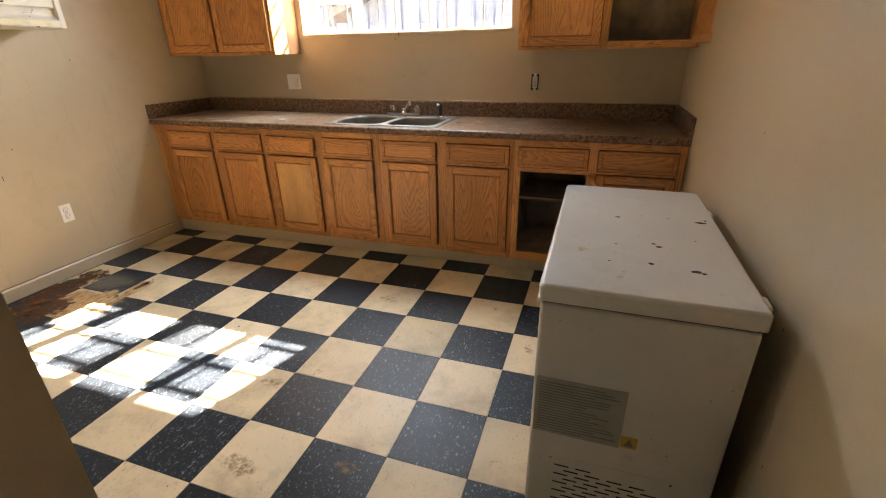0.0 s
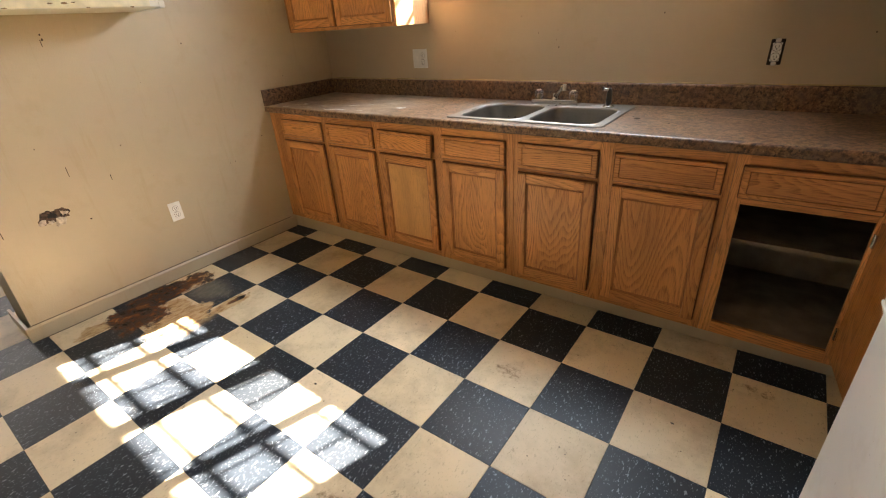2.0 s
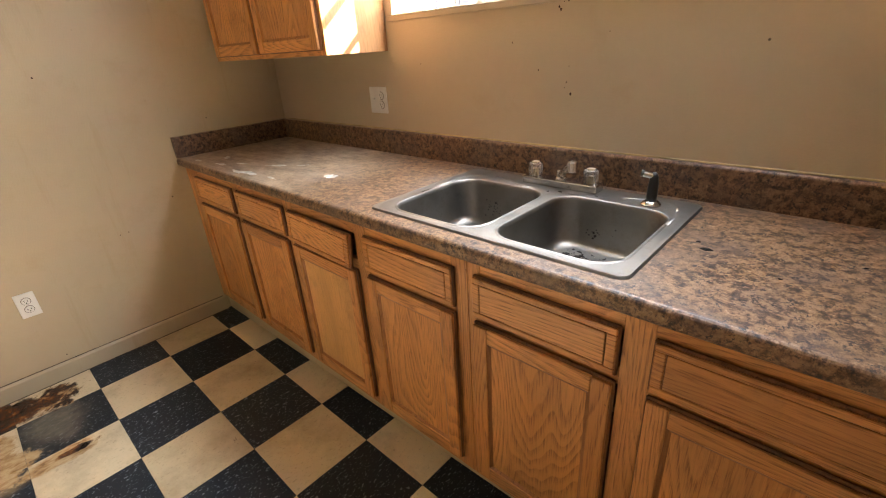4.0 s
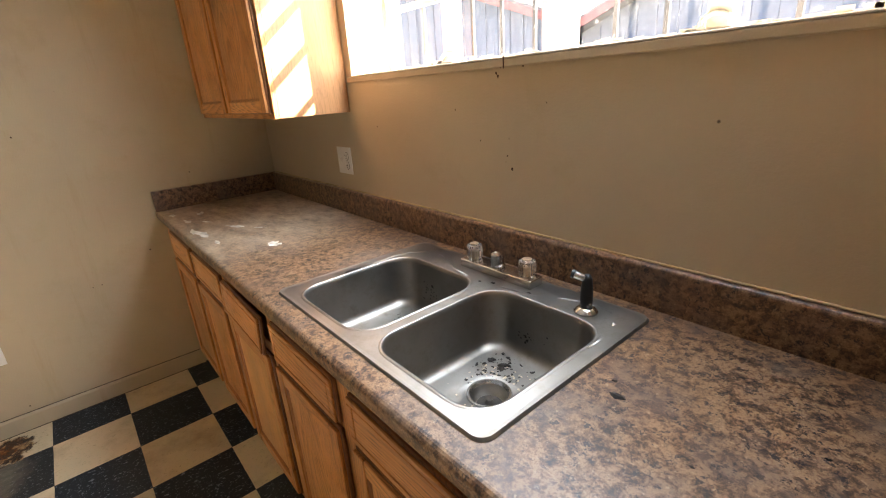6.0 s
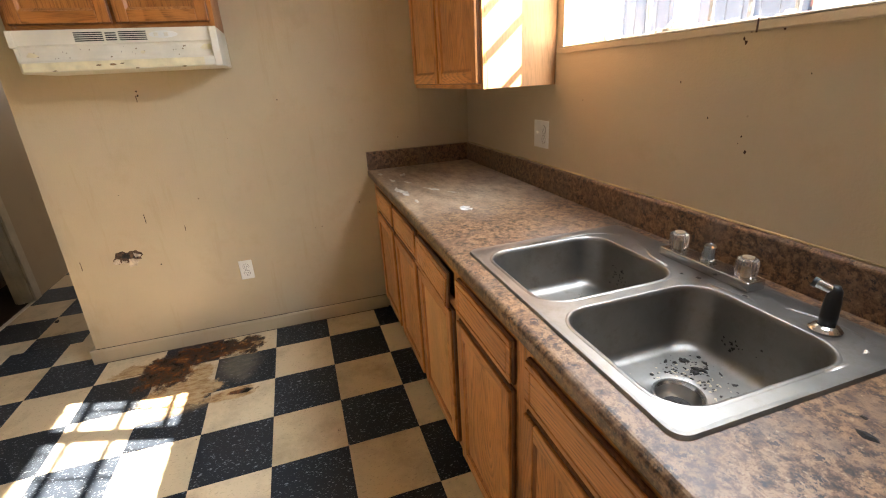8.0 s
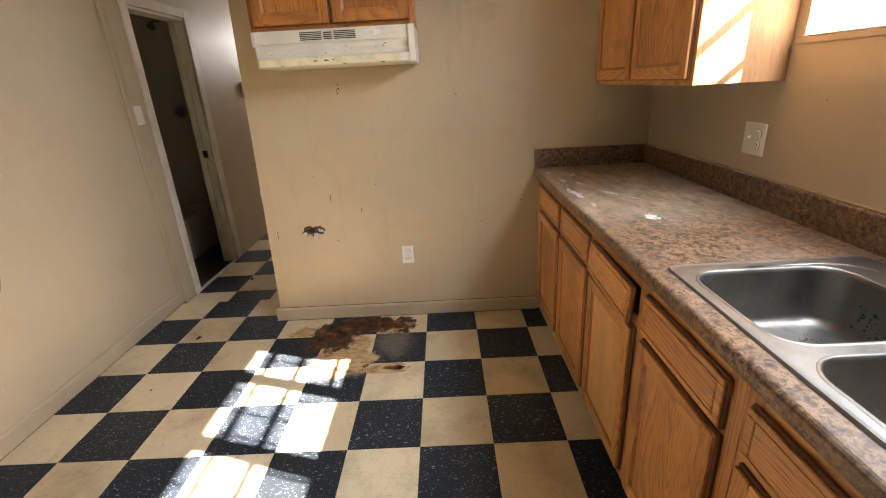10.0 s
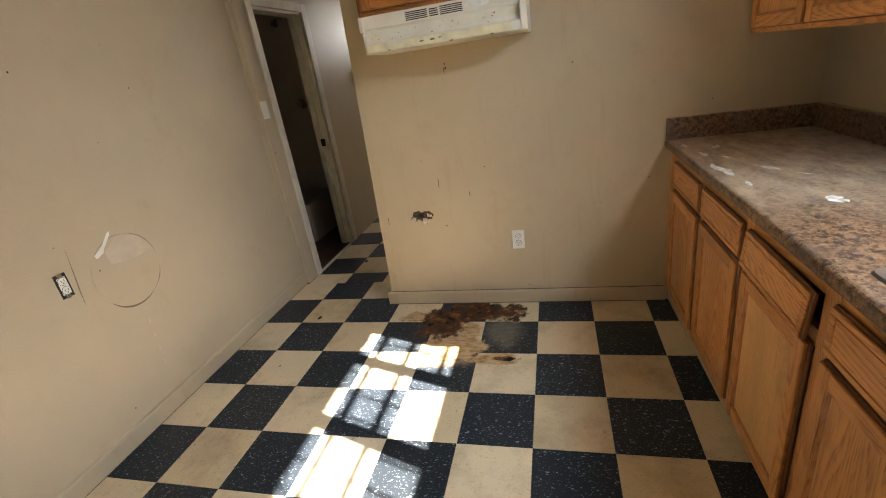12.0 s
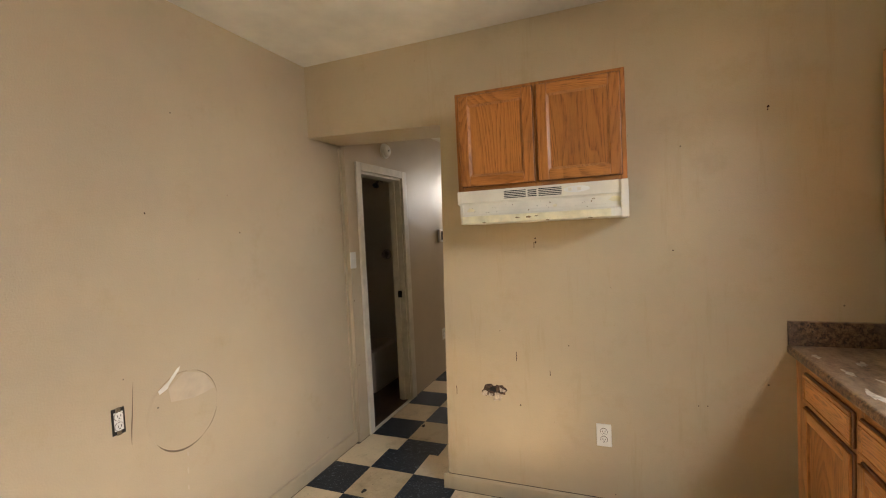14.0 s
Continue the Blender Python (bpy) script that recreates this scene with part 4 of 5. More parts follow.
def freezer():
    f = tagged(empty("chest_freezer", pose((FX0 + FX1) / 2, (FY0 + FY1) / 2, 0)), "white chest freezer, lid shut, dirty with rust spots", "freezer")
    w, l = FX1 - FX0, FY1 - FY0
    fr = -l / 2 + 0.006
    part("body", box((-w / 2 + 0.006, fr, 0.03), (w / 2 - 0.008, l / 2 - 0.008, 0.764), 0.010, 3), ENAMEL_OLD, f)
    part("gasket", box((-w / 2 + 0.012, -l / 2 + 0.011, 0.764), (w / 2 - 0.014, l / 2 - 0.016, 0.771)), GASKET, f, "grey lid gasket")
    # the lid: a shallow crown with rounded shoulders
    bm = bmesh.new()
    loft(bm, [rounded(-w / 2 + e, w / 2 - e, -l / 2 + e, l / 2 - e, r, z) for e, r, z in
              ((0.005, 0.012, 0.770), (0.0, 0.014, 0.773), (0.0, 0.014, 0.774), (0.0, 0.014, 0.808), (0.0, 0.014, 0.810), (0.003, 0.015, 0.8155), (0.009, 0.018, 0.8188), (0.011, 0.018, 0.8190), (0.09, 0.05, 0.8196))])
    part("lid", bm, ENAMEL_OLD, f, smooth=True)
    part("lid_lip", box((-w / 2 - 0.003, -l / 2 + 0.004, 0.766), (-w / 2 + 0.012, l / 2 - 0.004, 0.776), 0.003, 2), ENAMEL_OLD, f)
    for y in (-1.47, -0.80):
        y -= (FY0 + FY1) / 2
        part("hinge", box((w / 2 - 0.004, y - 0.028, 0.735), (w / 2 + 0.022, y + 0.028, 0.800), 0.007, 3), PLATE, f, "grey plastic lid hinge")
        part("hinge_leaf", box((w / 2 - 0.0075, y - 0.022, 0.62), (w / 2 + 0.006, y + 0.022, 0.735), 0.002), CHROME, f)
    ink = plain("label_ink", (0.17, 0.17, 0.16), 0.5)
    lx, lz = -w / 2 + 0.014, 0.338
    lab = part("rating_label", box((lx, fr - 0.0016, lz), (lx + 0.238, fr - 0.0002, lz + 0.196), 0.0004), plain("grey_label", (0.37, 0.37, 0.33), 0.45, vary=0.10), f, "faded grey rating label")
    rl = random.Random(17)
    for k in range(19):
        z = lz + 0.182 - k * 0.0094
        part("text_line", box((lx + 0.010, fr - 0.0021, z - 0.0035), (lx + 0.05 + rl.uniform(0.08, 0.175), fr - 0.0016, z)), ink, lab)
    st = part("warning_sticker", box((lx + 0.240, fr - 0.0016, lz + 0.006), (lx + 0.282, fr - 0.0002, lz + 0.046), 0.0004), plain("yellow_sticker", (0.55, 0.38, 0.06), 0.5), f, "small yellow warning sticker")
    part("warning_mark", extrude_profile([(lx + 0.248, lz + 0.013), (lx + 0.274, lz + 0.013), (lx + 0.261, lz + 0.040)], 1, fr - 0.0021, fr - 0.0016), ink, st)
    gx = -w / 2 + 0.064
    g = part("vent_grille", box((gx, fr - 0.0026, 0.045), (gx + 0.345, fr - 0.0001, 0.256), 0.002, 2), ENAMEL_OLD, f, "pressed steel vent grille")
    for r in range(10):
        for k in range(5):
            x = gx + 0.022 + k * 0.061 + (0.028 if r % 2 else 0)
            if x + 0.042 < gx + 0.335 and (r > 0 or k < 2):
                part("slot", box((x, fr - 0.0034, 0.218 - r * 0.0175), (x + 0.042, fr - 0.0026, 0.2235 - r * 0.0175), 0.0003), DARK, g)
    for x, z in ((gx + 0.010, 0.246), (gx + 0.335, 0.246), (gx + 0.010, 0.055), (gx + 0.335, 0.055)):
        part("screw", lathe([(0.004, 0), (0.003, 0.0016)], 10), CHROME, g, at=pose(x, fr - 0.0026, z, 90))
    part("drain_plug", lathe([(0.016, 0), (0.014, 0.003)], 20), ENAMEL_OLD, f, at=pose(-w / 2 + 0.275, fr, 0.302, 90))
    for x in (-w / 2 + 0.05, w / 2 - 0.05):
        for y in (-l / 2 + 0.05, l / 2 - 0.05):
            part("foot", lathe([(0.018, 0.0), (0.018, 0.031)], 12, centre=(x, y, 0)), BLACK, f)
    rnd = random.Random(8)
    spots = [(3.136, -1.0, 6), (3.397, -0.99, 8), (3.415, -0.965, 4), (3.233, -1.222, 5), (3.245, -1.242, 8), (3.215, -1.37, 6), (3.32, -1.392, 9), (3.337, -1.398, 6), (3.106, -1.379, 3), (3.126, -1.249, 3),
             (3.194, -1.168, 2), (3.353, -1.165, 3), (3.299, -0.972, 3), (3.215, -0.965, 2), (2.975, -0.80, 2), (3.28, -1.27, 1.5), (3.17, -1.10, 1.5), (3.05, -1.28, 2)]
    for u, v, r in spots:
        x, y = u - (FX0 + FX1) / 2, v - (FY0 + FY1) / 2
        b = blob_mesh(r * 0.0013, int(u * 1000 - v * 100), 0.16, 9, rnd.uniform(1.1, 1.7))
        part("rust_spot", b, RUST, f, at=pose(x, y, 0.8193, -90))
    for u, v, r in ((3.031, -1.316, 0.020), (3.131, -1.475, 0.012), (3.142, -1.44, 0.006)):
        part("glue_stain", blob_mesh(r, int(r * 7000), 0.02, 7, 0.8), GLUE, f, "tan glue stain", at=pose(u - (FX0 + FX1) / 2, v - (FY0 + FY1) / 2, 0.8196, -90))
    return f


freezer()

# ---- hall door opening ----
dj = structure(empty("door_1", pose(0, 0, 0)), "white painted door casing round an open dark doorway", "door")
part("casing", box((DOOR0, HY, 0), (DOOR0 + 0.062, HY + 0.016, DOOR_H + 0.062), 0.003), WHITE_TRIM, dj)
part("casing", box((DOOR1 - 0.085, HY, 0), (DOOR1, HY + 0.016, DOOR_H + 0.062), 0.003), WHITE_TRIM, dj)
part("casing", box((DOOR1 + 0.0005, HY, DOOR_H), (DOOR0 - 0.0005, HY + 0.016, DOOR_H + 0.062), 0.003), WHITE_TRIM, dj)
part("jamb", box((DOOR1, HY - 0.11, 0), (DOOR1 + 0.02, HY - 0.001, DOOR_H), 0.002), WHITE_TRIM, dj)
part("jamb", box((DOOR0 - 0.02, HY - 0.11, 0), (DOOR0, HY - 0.001, DOOR_H), 0.002), WHITE_TRIM, dj)
part("jamb", box((DOOR1 + 0.02, HY - 0.11, DOOR_H - 0.02), (DOOR0 - 0.02, HY - 0.001, DOOR_H), 0.002), WHITE_TRIM, dj)
part("door_stop", box((DOOR1 + 0.02, HY - 0.09, 0), (DOOR1 + 0.033, HY - 0.05, DOOR_H - 0.02), 0.002), WHITE_TRIM, dj)

# ---- outside the window ----
GROUND = plain("dry_yard", (0.11, 0.10, 0.06), 0.9, vary=0.3, scale=3.0)
structure(part("ground", boxes(((-300, -300, -0.66), (300, 600, -0.60))), GROUND), "dry yard running to the horizon", "ground")
SIDING = plain("pale_siding", (0.17, 0.205, 0.28), 0.7, vary=0.08)
ROOFM = plain("pale_shingle", (0.22, 0.20, 0.20), 0.9, vary=0.15, scale=5.0)
FASCIA = plain("maroon_fascia", (0.28, 0.11, 0.11), 0.6)
IRON = plain("black_iron", (0.03, 0.03, 0.035), 0.5)
structure(part("eave", box((X0 - 0.6, Y1 + WD, 2.73), (X1 + 0.4, 1.61, 2.81)), WHITE_TRIM), "roof overhang above the sink window", "eave")


def neighbour(name, x0, x1, y, eave, apex_x, apex_z, label, mat=None):
    mat = mat or SIDING
    h = tagged(empty(name, pose(0, y, -0.6)), label, "house")
    e, a = eave + 0.6, apex_z + 0.6
    part("wall", extrude_profile([(x0, 0), (x1, 0), (x1, e), (apex_x, a), (x0, e)], 1, 0, 6.0), mat, h)
    for k in range(int((x1 - x0) / 0.30) + 1):
        x = x0 + 0.02 + 0.30 * k
        top = e + (a - e) * (1 - abs(x - apex_x) / ((apex_x - x0) if x < apex_x else (x1 - apex_x))) - 0.06
        part("batten", box((x, -0.018, 0), (x + 0.04, 0.0, max(0.5, top))), mat, h)
    for xa, xb in ((x0 - 0.25, apex_x), (x1 + 0.25, apex_x)):
        za = e - 0.25 * (a - e) / abs(apex_x - (x0 if xa < xb else x1))
        part("roof", extrude_profile([(xa, za), (xb, a), (xb, a + 0.14), (xa, za + 0.14)], 1, -0.35, 6.2), ROOFM, h)
        part("fascia", extrude_profile([(xa, za - 0.03), (xb, a - 0.03), (xb, a + 0.10), (xa, za + 0.10)], 1, -0.38, -0.352), FASCIA, h)
    return h


neighbour("house", -11.0, -2.45, 6.5, 2.35, -6.8, 3.9, "blue grey sided house next door with a gable", plain("grey_siding", (0.12, 0.155, 0.23), 0.7))
neighbour("house", -2.25, 4.4, 6.9, 2.12, 1.05, 3.35, "second pale sided house with a low gable")
fence = tagged(empty("board_fence", pose(0, 6.3, -0.6)), "grey board fence between the houses", "fence")
for k in range(40):
    part("board", box((-9.0 + 0.36 * k, 0, 0), (-9.0 + 0.36 * k + 0.345, 0.02, 2.45 + 0.03 * ((k * 5) % 3)), 0.004), SIDING, fence)
bars = tagged(empty("window_bars", pose(0, Y1 + WD + 0.062, 0)), "black iron security bars outside the window", "window bars")
for k in range(12):
    part("bar", box((0.879 + 0.1412 * k - 0.006, -0.006, 1.44), (0.879 + 0.1412 * k + 0.006, 0.006, 2.4), 0.001), IRON, bars)
for z in (1.45, 1.985, 2.14, 2.36):
    part("cross_bar", box((0.78, -0.012, z - 0.009), (2.62, -0.0062, z + 0.025), 0.001), IRON, bars)
for x in (0.79, 2.60):
    part("mount", box((x, -0.061, 1.45), (x + 0.012, -0.0102, 1.462)), IRON, bars)

# ---- tap and sprayer ----
ACRYLIC, ant, ab = nodes_of("clear_acrylic")
ab.inputs["Base Color"].default_value = (0.93, 0.88, 0.82, 1)
ab.inputs["Roughness"].default_value = 0.08
ab.inputs["Transmission Weight"].default_value = 0.9
ab.inputs["IOR"].default_value = 1.45
BRASS = plain("tarnished_cap", (0.45, 0.33, 0.20), 0.35, 0.6)


def fluted(r, h, steps=40):
    bm = bmesh.new()
    prof = [(0.86, 0.0), (1.0, 0.12), (1.0, 0.75), (0.92, 0.93), (0.70, 1.0)]
    rings = []
    for k, z in prof:
        rings.append([bm.verts.new(((r * k * (1 - 0.07 * (i % 2))) * math.cos(2 * math.pi * i / steps), (r * k * (1 - 0.07 * (i % 2))) * math.sin(2 * math.pi * i / steps), h * z)) for i in range(steps)])
    for a, b in zip(rings, rings[1:]):
        for i in range(steps):
            bm.faces.new((a[i], a[(i + 1) % steps], b[(i + 1) % steps], b[i]))
    bm.faces.new(list(reversed(rings[0])))
    bm.faces.new(rings[-1])
    return bm


def faucet():
    z = CT + 0.0055
    f = tagged(empty("kitchen_faucet", pose(1.662, 0.608, z)), "chrome deck faucet with two clear fluted knobs", "faucet")
    part("base_plate", box((-0.130, -0.026, 0.0), (0.132, 0.026, 0.024), 0.003, 2), CHROME, f)
    for x in (-0.098, 0.098):
        k = part("knob", fluted(0.0235, 0.042), ACRYLIC, f, "clear fluted acrylic knob", at=pose(x, 0.004, 0.026))
        part("stem", lathe([(0.010, -0.0035), (0.010, 0.022), (0.006, 0.024)], 14), BRASS, k)
        part("cap", lathe([(0.0125, 0.0421), (0.0125, 0.0445), (0.010, 0.0455)], 18), BRASS, k, "tarnished knob cap")
    part("spout_hub", lathe([(0.019, 0.0222), (0.019, 0.030), (0.015, 0.034), (0.0145, 0.052), (0.010, 0.056)], 20), CHROME, f, smooth=False)
    d = Vector((0.62, -0.72, 0)).normalized()
    pts = [d * 0.004 + Vector((0, 0, 0.040)), d * 0.03 + Vector((0, 0, 0.055)), d * 0.08 + Vector((0, 0, 0.082)), d * 0.115 + Vector((0, 0, 0.100)), d * 0.135 + Vector((0, 0, 0.106))]
    part("spout", tube(pts, [0.012, 0.012, 0.011, 0.011, 0.011], 14), CHROME, f, smooth=True)
    e = d * 0.141
    part("aerator", lathe([(0.011, 0.084), (0.0125, 0.087), (0.0125, 0.112), (0.010, 0.116)], 18, centre=(e.x, e.y, 0)), CHROME, f)
    return f


faucet()
sp = tagged(empty("sink_sprayer", pose(1.958, 0.578, CT + 0.0055)), "black side sprayer with chrome collar on the sink", "sprayer")
part("collar", lathe([(0.027, 0.0), (0.027, 0.004), (0.021, 0.010), (0.016, 0.013)], 24), CHROME, sp)
part("handle", lathe([(0.0135, 0.0132), (0.0145, 0.03), (0.0135, 0.06), (0.011, 0.082), (0.006, 0.092)], 18), BLACK, sp, smooth=True)
nz = part("nozzle", tube([(0.004, 0, 0.080), (-0.012, -0.005, 0.085), (-0.026, -0.009, 0.088)], [0.008, 0.0085, 0.0085], 14), CHROME, sp)
part("nozzle_tip", tube([(-0.0262, -0.009, 0.088), (-0.033, -0.0108, 0.0897)], 0.0098, 14), BLACK, nz)

# ---- plates, switch, detector ----
SEAM_D = plain("grime_ring", (0.13, 0.09, 0.06), 0.8)
def cover_plate(m, label, w=0.072, h=0.116, gangs=1, broken=False, toggle=False, name="wall_outlet", category="outlet"):
    """A wall plate facing -y in its own frame."""
    o = tagged(empty(name, m), label, category)
    if broken:
        part("box", box((-0.025, -0.002, -0.051), (0.025, 0.0, 0.051), 0.001), DARK, o, "bare dark outlet box")
        part("body", box((-0.017, -0.0042, -0.036), (0.017, -0.0021, 0.036), 0.0015), PLATE, o)
        for z in (-0.0455, 0.0455):
            part("ear", box((-0.010, -0.0036, z - 0.0085), (0.010, -0.0021, z + 0.0085), 0.001), CHROME, o, "metal mounting ear")
    else:
        part("plate", box((-w / 2, -0.006, -h / 2), (w / 2, 0, h / 2), 0.003, 2), PLATE, o)
    for g in range(gangs):
        x = (g - (gangs - 1) / 2) * 0.046
        if toggle or (gangs == 2 and g == 0):
            part("slot", box((x - 0.006, -0.0068, -0.014), (x + 0.006, -0.0061, 0.014)), PLATE, o)
            part("toggle", box((x - 0.004, -0.016, 0.001), (x + 0.004, -0.0069, 0.010), 0.001), PLATE, o)
            continue
        for z in (-0.020, 0.020):
            part("socket_rim", lathe([(0.0178, 0.0), (0.0178, 0.0006)], 20), SEAM_D, o, at=pose(x, -0.0042 if broken else -0.0060, z, 90))
            f = part("socket", lathe([(0.016, 0.0), (0.016, 0.0025), (0.0145, 0.0035)], 20), PLATE, o, at=pose(x, -0.0042 if broken else -0.0062, z, 90))
            for dx in (-0.006, 0.006):
                part("slot", box((dx - 0.0012, -0.002, 0.0036), (dx + 0.0012, 0.006, 0.0040)), DARK, f)
            part("slot", box((-0.0024, -0.010, 0.0036), (0.0024, -0.0055, 0.0040)), DARK, f)
    return o


cover_plate(pose(0.661, Y1, 1.152), "ivory double wall plate with switch and outlet, dirty", w=0.118, gangs=2)
cover_plate(pose(2.597, Y1, 1.155), "bare outlet without its cover plate above the counter", broken=True)
cover_plate(pose(X0, -0.705, 0.417, 0, 0, 90), "ivory wall outlet on the stove wall, grimy edge")
cover_plate(pose(1.014, Y0, 0.817, 0, 0, 180), "bare outlet without its cover beside a wall patch", broken=True)
cover_plate(pose(-0.610, HY, 1.310, 0, 0, 180), "white light switch plate beside the hall door", toggle=True, name="light_switch", category="light switch")
cover_plate(pose(-2.25, HY, 0.40, 0, 0, 180), "ivory outlet low on the hall wall")
det = tagged(empty("smoke_detector", pose(-1.16, HY, 2.163, -90)), "round white smoke detector over the hall door", "smoke detector")
part("base", lathe([(0.062, 0.0), (0.062, 0.012), (0.056, 0.016)], 32), PLATE, det)
part("cover", lathe([(0.050, 0.0162), (0.050, 0.030), (0.040, 0.040), (0.012, 0.043)], 32), PLATE, det)
part("vent", lathe([(0.008, 0.0432), (0.008, 0.045)], 12), DARK, det)
th = tagged(empty("thermostat", pose(-2.285, HY, 1.44, 0, 0, 180)), "white thermostat with dark face on the hall wall", "thermostat")
part("body", box((-0.06, -0.028, -0.065), (0.06, 0, 0.065), 0.004, 2), PLATE, th)
part("face", box((-0.035, -0.0295, -0.045), (0.035, -0.0282, 0.045)), DARK, th)

# ---- damage and dirt on the walls ----
walls = {o.name: o for o in scene.objects}
for k, (x, z, r) in enumerate([(1.576, 1.444, 5), (1.570, 1.452, 4), (1.586, 1.466, 4), (1.663, 1.464, 4), (1.737, 1.373, 2), (1.622, 1.198, 6), (1.606, 1.233, 3), (1.600, 1.216, 2), (1.502, 1.271, 3), (1.398, 1.359, 3), (0.95, 1.30, 3), (2.9, 1.22, 3)]):
    part("dirt_spot", blob_mesh(r * 0.001, 40 + k, stretch=0.8), RUST, walls["wall_north"], at=pose(x, Y1, z))
part("dirt_streak", box((1.606, Y1 - 0.0135, 1.462), (1.610, Y1 - 0.0125, 1.492)), RUST, walls["wall_north"])
for k, (y, z, r) in enumerate([(-1.010, 1.405, 6), (-1.012, 1.425, 5), (-0.370, 1.344, 4), (-0.651, 1.167, 2), (0.015, 1.958, 6), (0.013, 1.945, 4), (-0.861, 0.866, 4), (-0.28, 0.608, 3), (-0.243, 0.611, 3), (-1.125, 0.529, 5), (-1.223, 0.931, 3), (-0.66, 0.115, 4), (-0.55, 1.9, 2)]):
    part("dirt_spot", blob_mesh(r * 0.001, 60 + k, stretch=0.8), RUST, walls["wall_west"], at=pose(X0, y, z, 0, 0, 90))
for y, z, ln in ((-1.138, 0.793, 0.05), (-0.962, 0.714, 0.03), (-1.49, 0.58, 0.05), (-1.02, 1.39, 0.03)):
    part("scratch", box((X0, y - 0.001, z - ln / 2), (X0 + 0.0008, y + 0.002, z + ln / 2)), RUST, walls["wall_west"])
for k, (x, z, r) in enumerate([(0.85, 1.62, 4), (0.36, 1.53, 4), (-0.60, 1.02, 5), (-0.62, 0.55, 4), (0.62, 1.32, 2), (1.6, 1.5, 3), (1.45, 0.6, 3)]):
    part("dirt_spot", blob_mesh(r * 0.001, 80 + k), RUST, walls["wall_south"], at=pose(x, Y0 if x > HX else HY, z, 0, 0, 180))

PLASTER = plain("torn_plaster", (0.62, 0.52, 0.40), 0.9, vary=0.2, scale=60.0)
# plaster brown darkened for the shade inside the hole
CAVITY_SHADE = plain("cavity_shade", (0.095, 0.055, 0.032), 0.9, vary=0.4, scale=50.0)
hole = tagged(empty("wall_hole", pose(X0, -1.272, 0.590, 0, 0, 90)), "ragged hole broken in the stove wall plaster", "wall damage")
for x, z, r, st in ((-0.018, 0.006, 0.033, 1.25), (0.030, 0.010, 0.030, 1.3), (-0.050, -0.006, 0.020, 1.1)):
    part("cavity", blob_mesh(r, int(900 + x * 1000), 0.03, 17, st, 0.78), CAVITY_SHADE, hole, at=pose(x, -0.0002 - 0.0003 * (x > 0), z))
for k, (x, z, r) in enumerate([(0.02, -0.025, 0.020), (-0.052, -0.012, 0.017), (0.045, 0.012, 0.015), (0.008, -0.043, 0.013), (-0.02, -0.02, 0.012), (0.03, -0.04, 0.010)]):
    part("plaster_flake", blob_mesh(r, 20 + k, 0.45, 9, 1.3, 0.5), PLASTER, hole, at=pose(x, -0.0016, z))
part("pit", blob_mesh(0.017, 9, 0.2, 23, 1.3), DARK, hole, at=pose(-0.005, -0.0022, 0.014))
part("pit", blob_mesh(0.011, 10, 0.2, 19, 1.6), DARK, hole, at=pose(0.043, -0.0020, 0.006))

SEAM = plain("dark_seam", (0.20, 0.15, 0.10), 0.9)
CHALK = plain("spackle", (0.61, 0.51, 0.38), 0.6)
patch = tagged(empty("wall_patch", pose(0.735, Y0, 0.755, 0, 0, 180)), "round cut-out patch in the wall with torn tape", "wall patch")
R = 0.168
part("disc", lathe([(R, 0.0), (R, 0.0018), (R - 0.004, 0.0026)], 40), WALL, patch, at=pose(0, 0, 0, 90))


def arc_seam(a0, a1, w, r=R):
    bm = bmesh.new()
    n = 18
    for s0 in range(n):
        qa, qb = radians(a0 + (a1 - a0) * s0 / n), radians(a0 + (a1 - a0) * (s0 + 1) / n)
        wa, wb = w * math.sin(math.pi * s0 / n) + 0.0006, w * math.sin(math.pi * (s0 + 1) / n) + 0.0006
        v = [bm.verts.new(q) for q in ((r * math.cos(qa), -0.0032, r * math.sin(qa)), (r * math.cos(qb), -0.0032, r * math.sin(qb)), ((r + wb) * math.cos(qb), -0.0030, (r + wb) * math.sin(qb)), ((r + wa) * math.cos(qa), -0.0030, (r + wa) * math.sin(qa)))]
        bm.faces.new(v)
    return bm


part("seam", arc_seam(215, 300, 0.008), SEAM, patch)
part("seam", arc_seam(300, 345, 0.003), SEAM, patch)
part("seam", arc_seam(5, 75, 0.003), SEAM, patch)
part("seam", arc_seam(80, 130, 0.0012), SEAM, patch)
part("crack", tube([(-0.236, -0.0005, -0.05), (-0.231, -0.0005, 0.02), (-0.226, -0.0005, 0.06), (-0.214, -0.0005, 0.19)], [0.0008, 0.0022, 0.002, 0.0006], 6), SEAM, patch)
part("tape", extrude_profile([(-0.012, 0.196), (-0.026, 0.190), (-0.070, 0.146), (-0.118, 0.120), (-0.112, 0.104), (-0.074, 0.118), (-0.070, 0.128), (-0.040, 0.158), (-0.018, 0.180)], 1, -0.0046, -0.0034), PLATE, patch, "torn white tape")
part("filler", extrude_profile([(-0.070, 0.118), (0.010, 0.165), (0.110, 0.128), (0.155, 0.045), (0.050, 0.035), (-0.062, 0.055)], 1, -0.0033, -0.0027), CHALK, patch, "smooth pale filler")
for k in range(5):
    part("spackle_run", blob_mesh(0.012 + 0.004 * (k % 2), 30 + k, 0.03, 9, 0.45), CHALK, patch, at=pose(0.0 - 0.004 * k, -0.0004, -0.20 - 0.075 * k))

